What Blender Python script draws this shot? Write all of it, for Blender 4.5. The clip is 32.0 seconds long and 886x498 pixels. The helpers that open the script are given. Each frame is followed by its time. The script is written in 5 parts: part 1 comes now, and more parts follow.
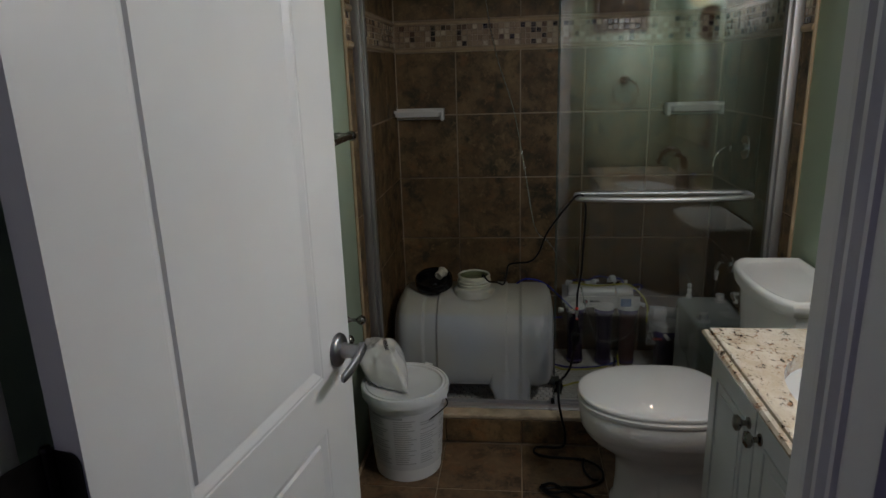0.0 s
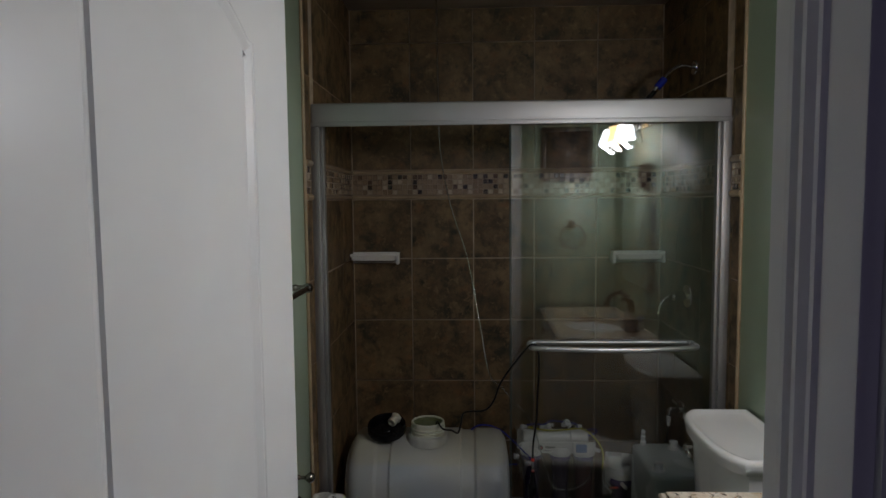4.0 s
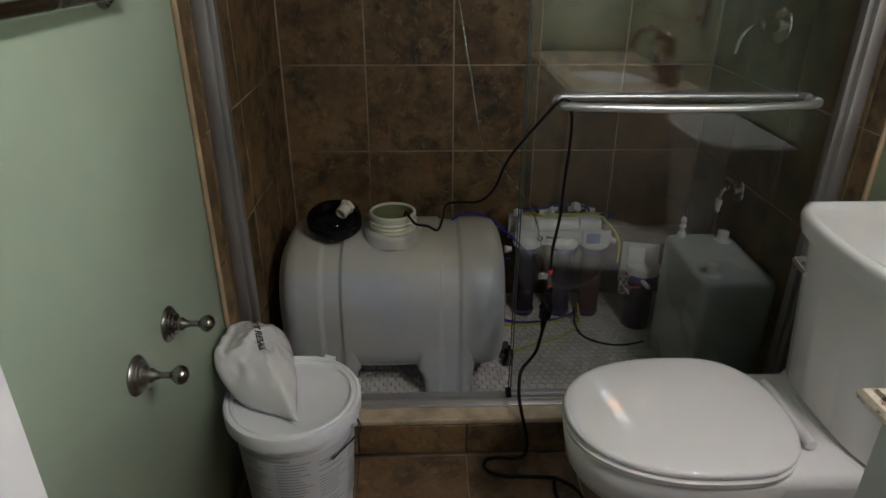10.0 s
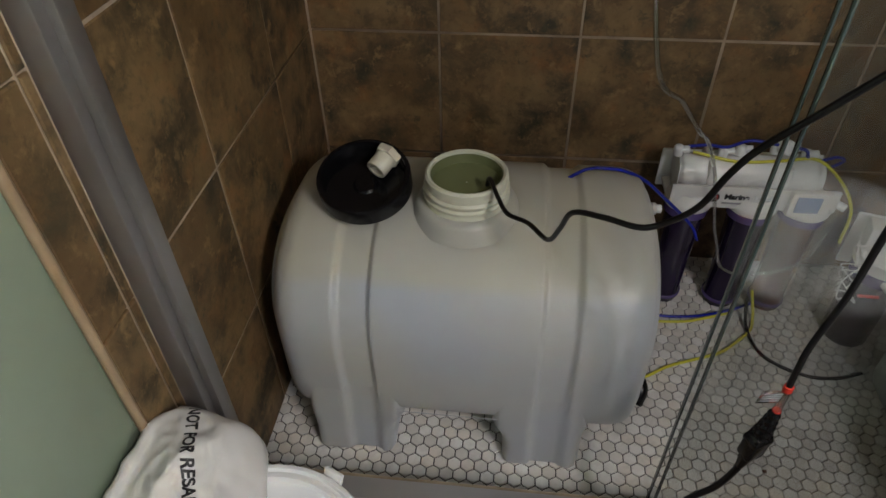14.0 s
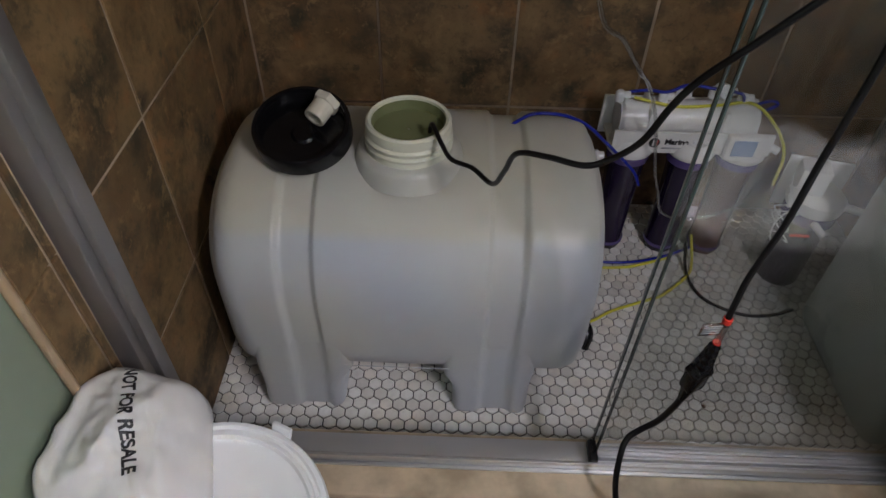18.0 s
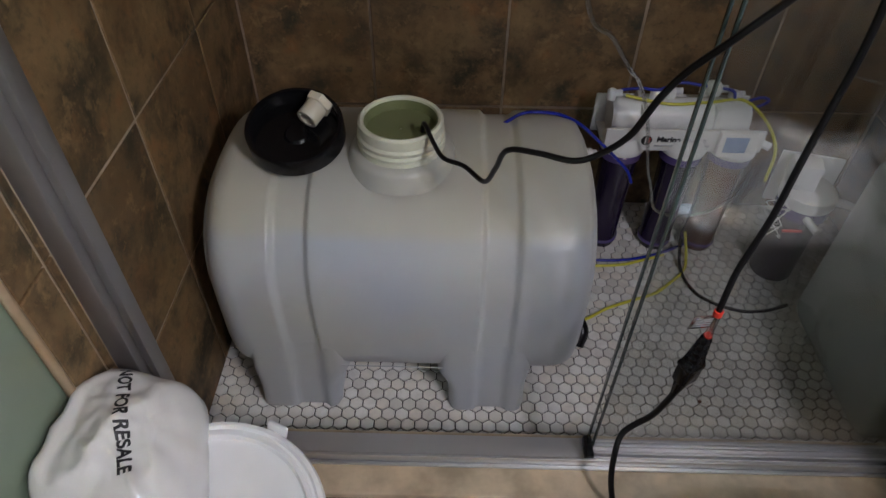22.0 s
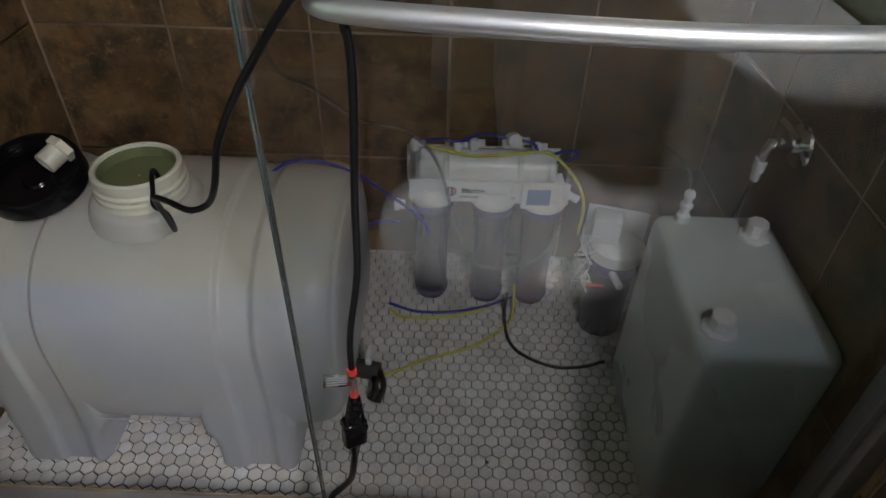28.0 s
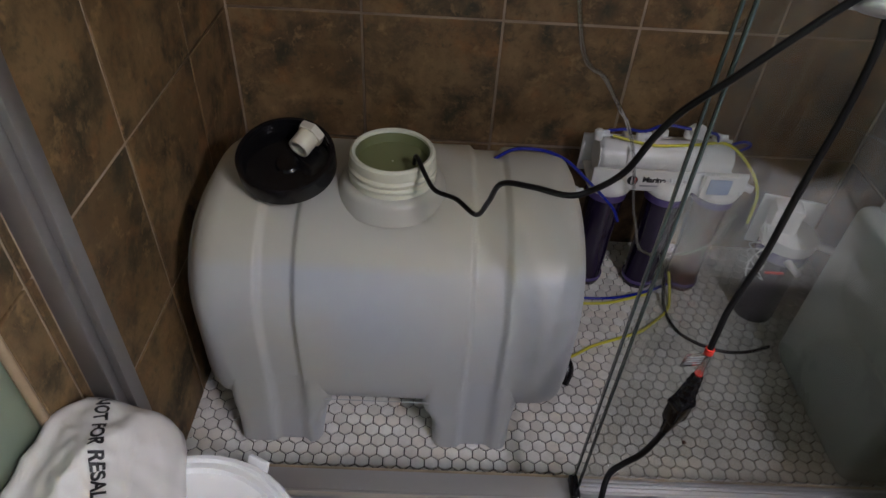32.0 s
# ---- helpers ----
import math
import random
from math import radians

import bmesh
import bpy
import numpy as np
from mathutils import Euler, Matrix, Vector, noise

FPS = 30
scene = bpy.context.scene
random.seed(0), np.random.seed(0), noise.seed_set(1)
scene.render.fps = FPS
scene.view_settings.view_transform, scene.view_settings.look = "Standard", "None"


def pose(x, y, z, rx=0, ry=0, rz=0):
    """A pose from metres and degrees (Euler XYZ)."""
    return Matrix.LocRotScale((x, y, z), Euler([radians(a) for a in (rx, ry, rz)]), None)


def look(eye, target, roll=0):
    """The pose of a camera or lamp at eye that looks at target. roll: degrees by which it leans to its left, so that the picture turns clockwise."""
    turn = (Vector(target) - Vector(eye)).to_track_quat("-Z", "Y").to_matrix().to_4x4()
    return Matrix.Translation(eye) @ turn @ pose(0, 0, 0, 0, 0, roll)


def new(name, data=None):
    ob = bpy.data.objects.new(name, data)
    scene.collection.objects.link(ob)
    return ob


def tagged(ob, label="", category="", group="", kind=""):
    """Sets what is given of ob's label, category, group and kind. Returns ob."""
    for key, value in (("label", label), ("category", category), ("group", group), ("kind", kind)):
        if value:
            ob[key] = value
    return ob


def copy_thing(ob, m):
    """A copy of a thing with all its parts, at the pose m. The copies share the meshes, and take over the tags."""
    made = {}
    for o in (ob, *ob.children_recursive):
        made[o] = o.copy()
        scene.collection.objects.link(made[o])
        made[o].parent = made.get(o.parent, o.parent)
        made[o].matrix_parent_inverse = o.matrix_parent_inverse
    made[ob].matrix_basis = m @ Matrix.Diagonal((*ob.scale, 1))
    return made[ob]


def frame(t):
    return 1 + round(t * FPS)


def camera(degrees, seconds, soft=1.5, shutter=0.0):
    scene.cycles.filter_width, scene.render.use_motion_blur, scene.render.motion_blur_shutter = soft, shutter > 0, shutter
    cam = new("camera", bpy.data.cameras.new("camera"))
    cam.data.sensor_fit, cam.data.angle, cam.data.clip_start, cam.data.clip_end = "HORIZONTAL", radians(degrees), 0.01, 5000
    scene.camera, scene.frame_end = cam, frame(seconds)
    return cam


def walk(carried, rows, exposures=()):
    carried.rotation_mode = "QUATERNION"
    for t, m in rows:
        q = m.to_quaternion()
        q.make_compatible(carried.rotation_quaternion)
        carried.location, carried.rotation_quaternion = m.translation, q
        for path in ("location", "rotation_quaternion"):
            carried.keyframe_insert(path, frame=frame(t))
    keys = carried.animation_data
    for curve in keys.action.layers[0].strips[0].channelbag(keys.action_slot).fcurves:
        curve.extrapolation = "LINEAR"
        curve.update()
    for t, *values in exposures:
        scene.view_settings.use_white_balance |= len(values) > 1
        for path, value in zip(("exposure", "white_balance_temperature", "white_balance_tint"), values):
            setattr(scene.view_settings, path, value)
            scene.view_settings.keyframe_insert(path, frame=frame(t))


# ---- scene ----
cam = camera(69.0, 32.0)

PATH = [
    (0, (0.571, -3.14, 1.417), (0.346, -1.225, 0.886), -1.8),
    (0.5, (0.577, -3.149, 1.426), (0.425, -1.219, 0.923), -0.8),
    (1, (0.578, -3.149, 1.43), (0.444, -1.212, 0.948), -0.6),
    (1.5, (0.577, -3.147, 1.474), (0.507, -1.179, 1.123), -0.8),
    (2, (0.574, -3.15, 1.488), (0.507, -1.175, 1.185), -1.1),
    (2.5, (0.582, -3.154, 1.509), (0.484, -1.167, 1.299), -1.4),
    (4.5, (0.562, -3.138, 1.5), (0.485, -1.145, 1.346), -0.3),
    (5, (0.567, -3.116, 1.475), (0.458, -1.139, 1.191), -0.2),
    (5.5, (0.561, -3.117, 1.446), (0.448, -1.15, 1.102), 0.0),
    (6, (0.549, -3.112, 1.422), (0.426, -1.168, 0.97), -0.2),
    (6.5, (0.548, -3.114, 1.405), (0.451, -1.185, 0.888), 0.3),
    (7, (0.535, -3.104, 1.393), (0.45, -1.187, 0.831), 1.1),
    (7.5, (0.505, -3.073, 1.377), (0.547, -1.17, 0.764), -0.0),
    (8, (0.51, -2.97, 1.358), (0.544, -1.081, 0.701), -0.3),
    (8.5, (0.566, -2.782, 1.342), (0.46, -0.91, 0.647), -0.0),
    (9, (0.561, -2.663, 1.333), (0.459, -0.816, 0.571), 0.4),
    (9.5, (0.495, -2.458, 1.314), (0.63, -0.619, 0.541), 2.0),
    (10, (0.479, -2.268, 1.3), (0.541, -0.467, 0.434), 0.2),
    (10.5, (0.532, -2.04, 1.281), (0.325, -0.278, 0.357), 1.2),
    (11, (0.503, -1.847, 1.253), (0.338, -0.134, 0.234), 2.3),
    (11.5, (0.463, -1.682, 1.239), (0.383, -0.004, 0.153), 1.2),
    (12, (0.506, -1.504, 1.216), (0.243, 0.125, 0.085), -0.1),
    (12.5, (0.51, -1.418, 1.195), (0.282, 0.148, -0.028), -0.3),
    (13, (0.48, -1.39, 1.194), (0.287, 0.157, -0.06), -0.9),
    (13.5, (0.472, -1.362, 1.185), (0.275, 0.142, -0.118), -1.3),
    (14, (0.46, -1.349, 1.176), (0.269, 0.141, -0.144), -1.3),
    (14.5, (0.457, -1.345, 1.174), (0.271, 0.141, -0.151), -1.2),
    (16.5, (0.48, -1.357, 1.153), (0.34, 0.071, -0.24), -0.4),
    (17, (0.479, -1.354, 1.155), (0.389, 0.075, -0.241), 0.6),
    (17.5, (0.474, -1.35, 1.151), (0.439, 0.069, -0.258), 1.2),
    (18, (0.463, -1.349, 1.149), (0.442, 0.071, -0.26), 1.4),
    (18.5, (0.469, -1.351, 1.151), (0.444, 0.069, -0.257), 1.0),
    (19, (0.47, -1.353, 1.151), (0.461, 0.073, -0.251), 1.2),
    (19.5, (0.47, -1.355, 1.149), (0.471, 0.077, -0.248), 1.2),
    (20, (0.471, -1.36, 1.148), (0.477, 0.075, -0.245), 1.2),
    (20.5, (0.471, -1.362, 1.15), (0.474, 0.072, -0.244), 1.4),
    (21, (0.472, -1.359, 1.15), (0.467, 0.069, -0.251), 1.1),
    (21.5, (0.47, -1.357, 1.148), (0.462, 0.072, -0.252), 1.0),
    (22, (0.471, -1.358, 1.147), (0.455, 0.069, -0.254), 0.8),
    (22.5, (0.47, -1.361, 1.147), (0.457, 0.068, -0.252), 0.9),
    (23, (0.475, -1.362, 1.148), (0.501, 0.074, -0.244), 1.3),
    (23.5, (0.471, -1.36, 1.144), (0.536, 0.077, -0.244), 1.8),
    (24, (0.465, -1.356, 1.139), (0.575, 0.076, -0.253), 1.7),
    (24.5, (0.485, -1.357, 1.144), (0.688, 0.085, -0.226), 2.0),
    (25, (0.589, -1.351, 1.142), (0.519, 0.133, -0.197), -0.9),
    (25.5, (0.712, -1.378, 1.14), (0.531, 0.107, -0.188), -0.5),
    (26, (0.795, -1.354, 1.164), (0.706, 0.189, -0.106), -1.2),
    (26.5, (0.841, -1.346, 1.16), (0.814, 0.184, -0.128), -0.4),
    (28.5, (0.905, -1.318, 1.136), (0.878, 0.208, -0.156), 2.0),
    (29, (0.811, -1.336, 1.167), (0.766, 0.222, -0.086), 1.6),
    (29.5, (0.642, -1.358, 1.163), (0.655, 0.165, -0.133), 0.6),
    (30, (0.539, -1.375, 1.154), (0.627, 0.145, -0.143), 3.0),
    (30.5, (0.504, -1.37, 1.147), (0.569, 0.155, -0.146), 4.1),
    (31, (0.486, -1.368, 1.143), (0.515, 0.154, -0.154), 3.5),
    (31.5, (0.463, -1.365, 1.137), (0.512, 0.141, -0.179), 4.3),
    (32, (0.454, -1.359, 1.138), (0.5, 0.147, -0.177), 3.8),
]
EXPOSURES = [(0, -1.10, 6350, 9), (5, -1.20, 6250, 12), (8, -1.24, 6400, 14), (9, -1.0, 6480, 13), (10.5, -0.22, 6500, 11), (11.5, -0.1, 6550, 12), (12.5, 0.22, 6550, 13), (14, 0.5, 6500, 12), (17, 0.48, 6150, 18), (25, 0.44, 6080, 18), (28, 0.34, 6080, 15), (29.5, 0.36, 6080, 15), (31, 0.44, 6100, 18), (32, 0.45, 6120, 19)]
walk(cam, [(t, look(eye, target, roll)) for t, eye, target, roll in PATH], EXPOSURES)

# ---- world and light ----
from mathutils.bvhtree import BVHTree

world = bpy.data.worlds.new("world")
scene.world = world
world.use_nodes = True
world.node_tree.nodes["Background"].inputs[0].default_value = (0.75, 0.8, 1.0, 1)
world.node_tree.nodes["Background"].inputs[1].default_value = 0.05


def lamp(name, kind, m, power, color, size=0.3, size_y=None):
    data = bpy.data.lights.new(name, kind)
    data.energy, data.color = power, color
    if kind == "AREA":
        data.shape, data.size, data.size_y = "RECTANGLE", size, size_y or size
    else:
        data.shadow_soft_size = size
    ob = new(name, data)
    ob.matrix_basis = m
    return ob


# Three bulbs of the vanity light on the right wall.
BULBS = [(1.375, -2.24, 1.845), (1.375, -2.04, 1.845), (1.375, -1.84, 1.845)]
for spot, color in zip(BULBS, ((0.88, 0.89, 1.0), (1.0, 0.86, 0.74), (0.88, 0.89, 1.0))):
    lamp("vanity_bulb", "POINT", Matrix.Translation(spot), 0.9, color, 0.04)
    lamp("shade_opening", "AREA", Matrix.Translation(Vector(spot) - Vector((0.01, 0, 0.062))) @ pose(0, 0, 0, 0, 36, 0), 3.2, color, 0.09)
# Added violet fill lamp, unseen in the hall behind; no window is built there.
lamp("hall_fill_light", "AREA", look((0.5, -4.55, 1.5), (0.55, -2.0, 1.2)), 2.2, (0.66, 0.60, 1.0), 1.0, 1.1)

# ---- materials ----


def nodes_of(name, rough=0.5, metal=0.0):
    m = bpy.data.materials.new(name)
    m.use_nodes = True
    n, l = m.node_tree.nodes, m.node_tree.links
    b = n["Principled BSDF"]
    b.inputs["Roughness"].default_value, b.inputs["Metallic"].default_value = rough, metal
    return m, n, l, b


def mixed(n, l, fac, a, b):
    x = n.new("ShaderNodeMix")
    x.data_type = "RGBA"
    for socket, value in ((x.inputs[0], fac), (x.inputs[6], a), (x.inputs[7], b)):
        if isinstance(value, (tuple, list)):
            socket.default_value = (*value[:3], 1)
        elif isinstance(value, float):
            socket.default_value = value
        else:
            l.new(value, socket)
    return x.outputs[2]


def ramp(n, l, source, lo, hi):
    r = n.new("ShaderNodeMapRange")
    l.new(source, r.inputs[0])
    r.inputs[1].default_value, r.inputs[2].default_value = lo, hi
    return r.outputs[0]


def noise_of(n, l, where, scale, detail=4.0, rough=0.55, warp=0.0):
    t = n.new("ShaderNodeTexNoise")
    t.inputs["Scale"].default_value, t.inputs["Detail"].default_value = scale, detail
    t.inputs["Roughness"].default_value, t.inputs["Distortion"].default_value = rough, warp
    l.new(where, t.inputs["Vector"])
    return t.outputs["Fac"]


def coords(n, l, by_object=False):
    """World-sized coordinates, shifted from object to object where asked."""
    g = n.new("ShaderNodeNewGeometry")
    if not by_object:
        return g.outputs["Position"]
    info = n.new("ShaderNodeObjectInfo")
    mul = n.new("ShaderNodeVectorMath")
    mul.operation = "MULTIPLY_ADD"
    comb = n.new("ShaderNodeCombineXYZ")
    for k in range(3):
        l.new(info.outputs["Random"], comb.inputs[k])
    l.new(comb.outputs[0], mul.inputs[0])
    mul.inputs[1].default_value = (37.0, 53.0, 71.0)
    l.new(g.outputs["Position"], mul.inputs[2])
    return mul.outputs[0]


def bump(n, l, b, height, strength=0.2, distance=0.002):
    x = n.new("ShaderNodeBump")
    x.inputs["Strength"].default_value, x.inputs["Distance"].default_value = strength, distance
    l.new(height, x.inputs["Height"])
    l.new(x.outputs[0], b.inputs["Normal"])


def painted(name, color, rough=0.5, metal=0.0, vary=0.12, scale=6.0, fine=180.0, relief=0.1, rough_vary=0.12, coat=0.0):
    """A plain surface with slow and fine variation of colour, gloss and relief."""
    m, n, l, b = nodes_of(name, rough, metal)
    at = coords(n, l)
    slow, quick = noise_of(n, l, at, scale), noise_of(n, l, at, fine, 2.0)
    c = mixed(n, l, ramp(n, l, slow, 0.35, 0.65), [v * (1 - vary) for v in color], [min(1, v * (1 + vary * 0.6)) for v in color])
    l.new(c, b.inputs["Base Color"])
    r = n.new("ShaderNodeMapRange")
    l.new(slow, r.inputs[0])
    r.inputs[1].default_value, r.inputs[2].default_value = 0.3, 0.7
    r.inputs[3].default_value, r.inputs[4].default_value = max(0.02, rough - rough_vary), min(1, rough + rough_vary)
    l.new(r.outputs[0], b.inputs["Roughness"])
    if relief:
        bump(n, l, b, quick, relief, 0.001)
    b.inputs["Coat Weight"].default_value = coat
    return m


def tile_stone(name, light, mid, dark, rough=0.42, scale=1.0):
    """Glazed brown tile: clouds of tan, brown and olive-black, with veins and pitted relief."""
    m, n, l, b = nodes_of(name, rough)
    at = coords(n, l, True)
    cloud = noise_of(n, l, at, 6.0 * scale, 5.0, 0.58, 0.2)
    blot = noise_of(n, l, at, 11.0 * scale, 5.0, 0.60, 0.25)
    rust = noise_of(n, l, at, 15.0 * scale, 5.0, 0.6, 0.2)
    grain = noise_of(n, l, at, 70.0 * scale, 4.0, 0.75)
    fleck = noise_of(n, l, at, 28.0 * scale, 5.0, 0.7, 0.3)
    c = mixed(n, l, ramp(n, l, cloud, 0.38, 0.64), mid, light)
    c = mixed(n, l, ramp(n, l, rust, 0.55, 0.75), c, (light[0] * 1.05, light[1] * 0.78, light[2] * 0.6))
    both = n.new("ShaderNodeMath")
    both.operation = "MULTIPLY"
    l.new(ramp(n, l, blot, 0.47, 0.66), both.inputs[0])
    l.new(ramp(n, l, grain, 0.26, 0.46), both.inputs[1])
    c = mixed(n, l, both.outputs[0], c, dark)
    c = mixed(n, l, ramp(n, l, grain, 0.50, 0.95), c, [v * 0.5 for v in mid])
    c = mixed(n, l, ramp(n, l, fleck, 0.56, 0.72), c, [v * 1.6 for v in dark])
    c = mixed(n, l, ramp(n, l, fleck, 0.44, 0.30), c, [v * 1.15 for v in light])
    l.new(c, b.inputs["Base Color"])
    l.new(ramp(n, l, blot, -0.75, 1.4), b.inputs["Roughness"])
    bump(n, l, b, blot, 0.18, 0.002)
    return m


def speckled(name, base, tints, rough=0.3, scale=60.0):
    """Hex and mosaic pieces: each piece its own tint, by the object or by the island."""
    m, n, l, b = nodes_of(name, rough)
    at = coords(n, l)
    g, info = n.new("ShaderNodeNewGeometry"), n.new("ShaderNodeObjectInfo")
    add = n.new("ShaderNodeMath")
    add.operation = "ADD"
    l.new(g.outputs["Random Per Island"], add.inputs[0])
    l.new(info.outputs["Random"], add.inputs[1])
    frac = n.new("ShaderNodeMath")
    frac.operation = "FRACT"
    l.new(add.outputs[0], frac.inputs[0])
    r = n.new("ShaderNodeValToRGB")
    r.color_ramp.interpolation = "CONSTANT"
    el = r.color_ramp.elements
    el[0].color = (*tints[0], 1)
    el[0].position = 0
    el.remove(el[1])
    for k, t in enumerate(tints[1:], 1):
        e = el.new(k / len(tints))
        e.color = (*t, 1)
    l.new(frac.outputs[0], r.inputs[0])
    mott = noise_of(n, l, at, scale, 4.0, 0.6, 0.4)
    c = mixed(n, l, ramp(n, l, mott, 0.45, 0.95), r.outputs[0], base)
    l.new(c, b.inputs["Base Color"])
    bump(n, l, b, mott, 0.1, 0.001)
    return m


def granite():
    m, n, l, b = nodes_of("granite", 0.12)
    turned = n.new("ShaderNodeMapping")
    turned.inputs["Rotation"].default_value = (0, 0, radians(28))
    turned.inputs["Scale"].default_value = (1.1, 0.72, 1.0)
    l.new(coords(n, l), turned.inputs["Vector"])
    at = turned.outputs["Vector"]
    flow = noise_of(n, l, at, 14.0, 5.0, 0.6, 0.6)
    vein = noise_of(n, l, at, 30.0, 5.0, 0.68, 0.8)
    brown = noise_of(n, l, at, 85.0, 4.0, 0.62, 0.5)
    spots = noise_of(n, l, at, 100.0, 3.0, 0.6, 0.3)
    rust = noise_of(n, l, at, 6.5, 3.0, 0.55, 0.3)
    tiny = noise_of(n, l, at, 210.0, 3.0, 0.6)

    def times(a, c):
        both = n.new("ShaderNodeMath")
        both.operation = "MULTIPLY"
        l.new(a, both.inputs[0])
        l.new(c, both.inputs[1])
        return both.outputs[0]

    c = mixed(n, l, ramp(n, l, flow, 0.40, 0.60), (0.60, 0.50, 0.37), (0.74, 0.67, 0.56))
    c = mixed(n, l, ramp(n, l, tiny, 0.52, 0.85), c, (0.50, 0.40, 0.29))
    c = mixed(n, l, times(ramp(n, l, vein, 0.53, 0.62), ramp(n, l, brown, 0.44, 0.56)), c, (0.30, 0.15, 0.075))
    c = mixed(n, l, times(ramp(n, l, rust, 0.56, 0.64), ramp(n, l, brown, 0.40, 0.54)), c, (0.34, 0.12, 0.05))
    c = mixed(n, l, times(ramp(n, l, vein, 0.48, 0.57), ramp(n, l, spots, 0.55, 0.60)), c, (0.045, 0.026, 0.02))
    l.new(c, b.inputs["Base Color"])
    b.inputs["Coat Weight"].default_value = 0.3
    return m


def glass(name, tint=(0.93, 0.97, 0.95), least=0.04):
    """Thin clear sheet: it lets light straight through and mirrors more towards grazing angles."""
    m = bpy.data.materials.new(name)
    m.use_nodes = True
    n, l = m.node_tree.nodes, m.node_tree.links
    n.remove(n["Principled BSDF"])
    clear, mirror, mix, lay_ = (n.new("ShaderNode" + k) for k in ("BsdfTransparent", "BsdfGlossy", "MixShader", "LayerWeight"))
    power, scale_ = n.new("ShaderNodeMath"), n.new("ShaderNodeMapRange")
    power.operation = "POWER"
    power.inputs[1].default_value = 5.0
    lay_.inputs[0].default_value = 0.5
    l.new(lay_.outputs["Facing"], power.inputs[0])
    l.new(power.outputs[0], scale_.inputs[0])
    scale_.inputs[3].default_value, scale_.inputs[4].default_value = least, 1.0
    clear.inputs[0].default_value = (*tint, 1)
    mirror.inputs["Roughness"].default_value = 0.0
    l.new(scale_.outputs[0], mix.inputs[0])
    l.new(clear.outputs[0], mix.inputs[1])
    l.new(mirror.outputs[0], mix.inputs[2])
    l.new(mix.outputs[0], n["Material Output"].inputs[0])
    return m


def plastic(name, color, rough=0.35, sub=0.0, trans=0.0, vary=0.08, relief=0.03):
    m = painted(name, color, rough, 0, vary, 4.0, 60.0, relief, min(0.08, vary))
    b = m.node_tree.nodes["Principled BSDF"]
    b.inputs["Subsurface Weight"].default_value = sub
    b.inputs["Subsurface Radius"].default_value = (0.03, 0.03, 0.025)
    b.inputs["Transmission Weight"].default_value = trans
    return m


def glowing(name, color, strength):
    m, n, l, b = nodes_of(name, 0.4)
    b.inputs["Base Color"].default_value = (*color, 1)
    b.inputs["Emission Color"].default_value = (*color, 1)
    b.inputs["Emission Strength"].default_value = strength
    return m


WALL_TILE = tile_stone("wall_tile", (0.225, 0.143, 0.064), (0.130, 0.076, 0.031), (0.038, 0.031, 0.016), 0.55)
FLOOR_TILE = tile_stone("floor_tile", (0.205, 0.128, 0.068), (0.14, 0.085, 0.044), (0.05, 0.036, 0.022), 0.35)
GROUT = painted("grout", (0.42, 0.325, 0.235), 0.85, 0, 0.25, 14.0, 300.0, 0.4)
HEX_GROUT = painted("hex_grout", (0.065, 0.062, 0.06), 0.9, 0, 0.35, 9.0, 260.0, 0.4)
HEX = speckled("hex_tile", (0.50, 0.48, 0.45), [(0.75, 0.74, 0.71), (0.69, 0.67, 0.63), (0.77, 0.76, 0.73), (0.62, 0.60, 0.56), (0.73, 0.69, 0.63)], 0.28, 45.0)
MOSAIC = speckled("mosaic", (0.30, 0.22, 0.14), [(0.34, 0.25, 0.16), (0.012, 0.009, 0.008), (0.26, 0.18, 0.11), (0.58, 0.48, 0.35), (0.30, 0.21, 0.13), (0.10, 0.055, 0.03), (0.38, 0.28, 0.18), (0.46, 0.37, 0.26)], 0.2, 70.0)
PENCIL = painted("pencil_trim", (0.40, 0.29, 0.18), 0.4, 0, 0.2, 12.0, 120.0, 0.15)
CURB_STONE = painted("curb_stone", (0.49, 0.39, 0.27), 0.4, 0, 0.32, 14.0, 90.0, 0.1)
GREEN = painted("green_paint", (0.50, 0.615, 0.475), 0.45, 0, 0.05, 2.5, 220.0, 0.12, 0.06)
WHITE_PAINT = painted("white_paint", (0.74, 0.74, 0.75), 0.38, 0, 0.04, 3.0, 260.0, 0.08, 0.08)
CEIL_PAINT = painted("ceiling_paint", (0.78, 0.77, 0.75), 0.8, 0, 0.04, 2.0, 200.0, 0.2)
# Dark violet base: the dim shade of the hall is put into this colour.
HALL_DIM_PAINT = painted("hall_dim_paint", (0.12, 0.10, 0.15), 0.7, 0, 0.06, 2.0, 200.0, 0.15)
HALL_FLOOR = painted("hall_boards", (0.16, 0.10, 0.06), 0.4, 0, 0.25, 8.0, 90.0, 0.1)
ALU = painted("brushed_aluminium", (0.50, 0.49, 0.50), 0.50, 0.85, 0.06, 3.0, 320.0, 0.02, 0.04)
JAMB = painted("jamb_aluminium", (0.40, 0.385, 0.38), 0.48, 0.85, 0.08, 5.0, 320.0, 0.02, 0.05)
RAIL = painted("rail_metal", (0.66, 0.66, 0.67), 0.40, 0.95, 0.04, 3.0, 320.0, 0.0, 0.03)
HINGE = painted("bronze_hinge", (0.016, 0.014, 0.013), 0.4, 0.7, 0.3, 40.0, 240.0, 0.05)
CHROME = painted("chrome", (0.80, 0.80, 0.80), 0.08, 1.0, 0.03, 5.0, 200.0, 0.0, 0.04)
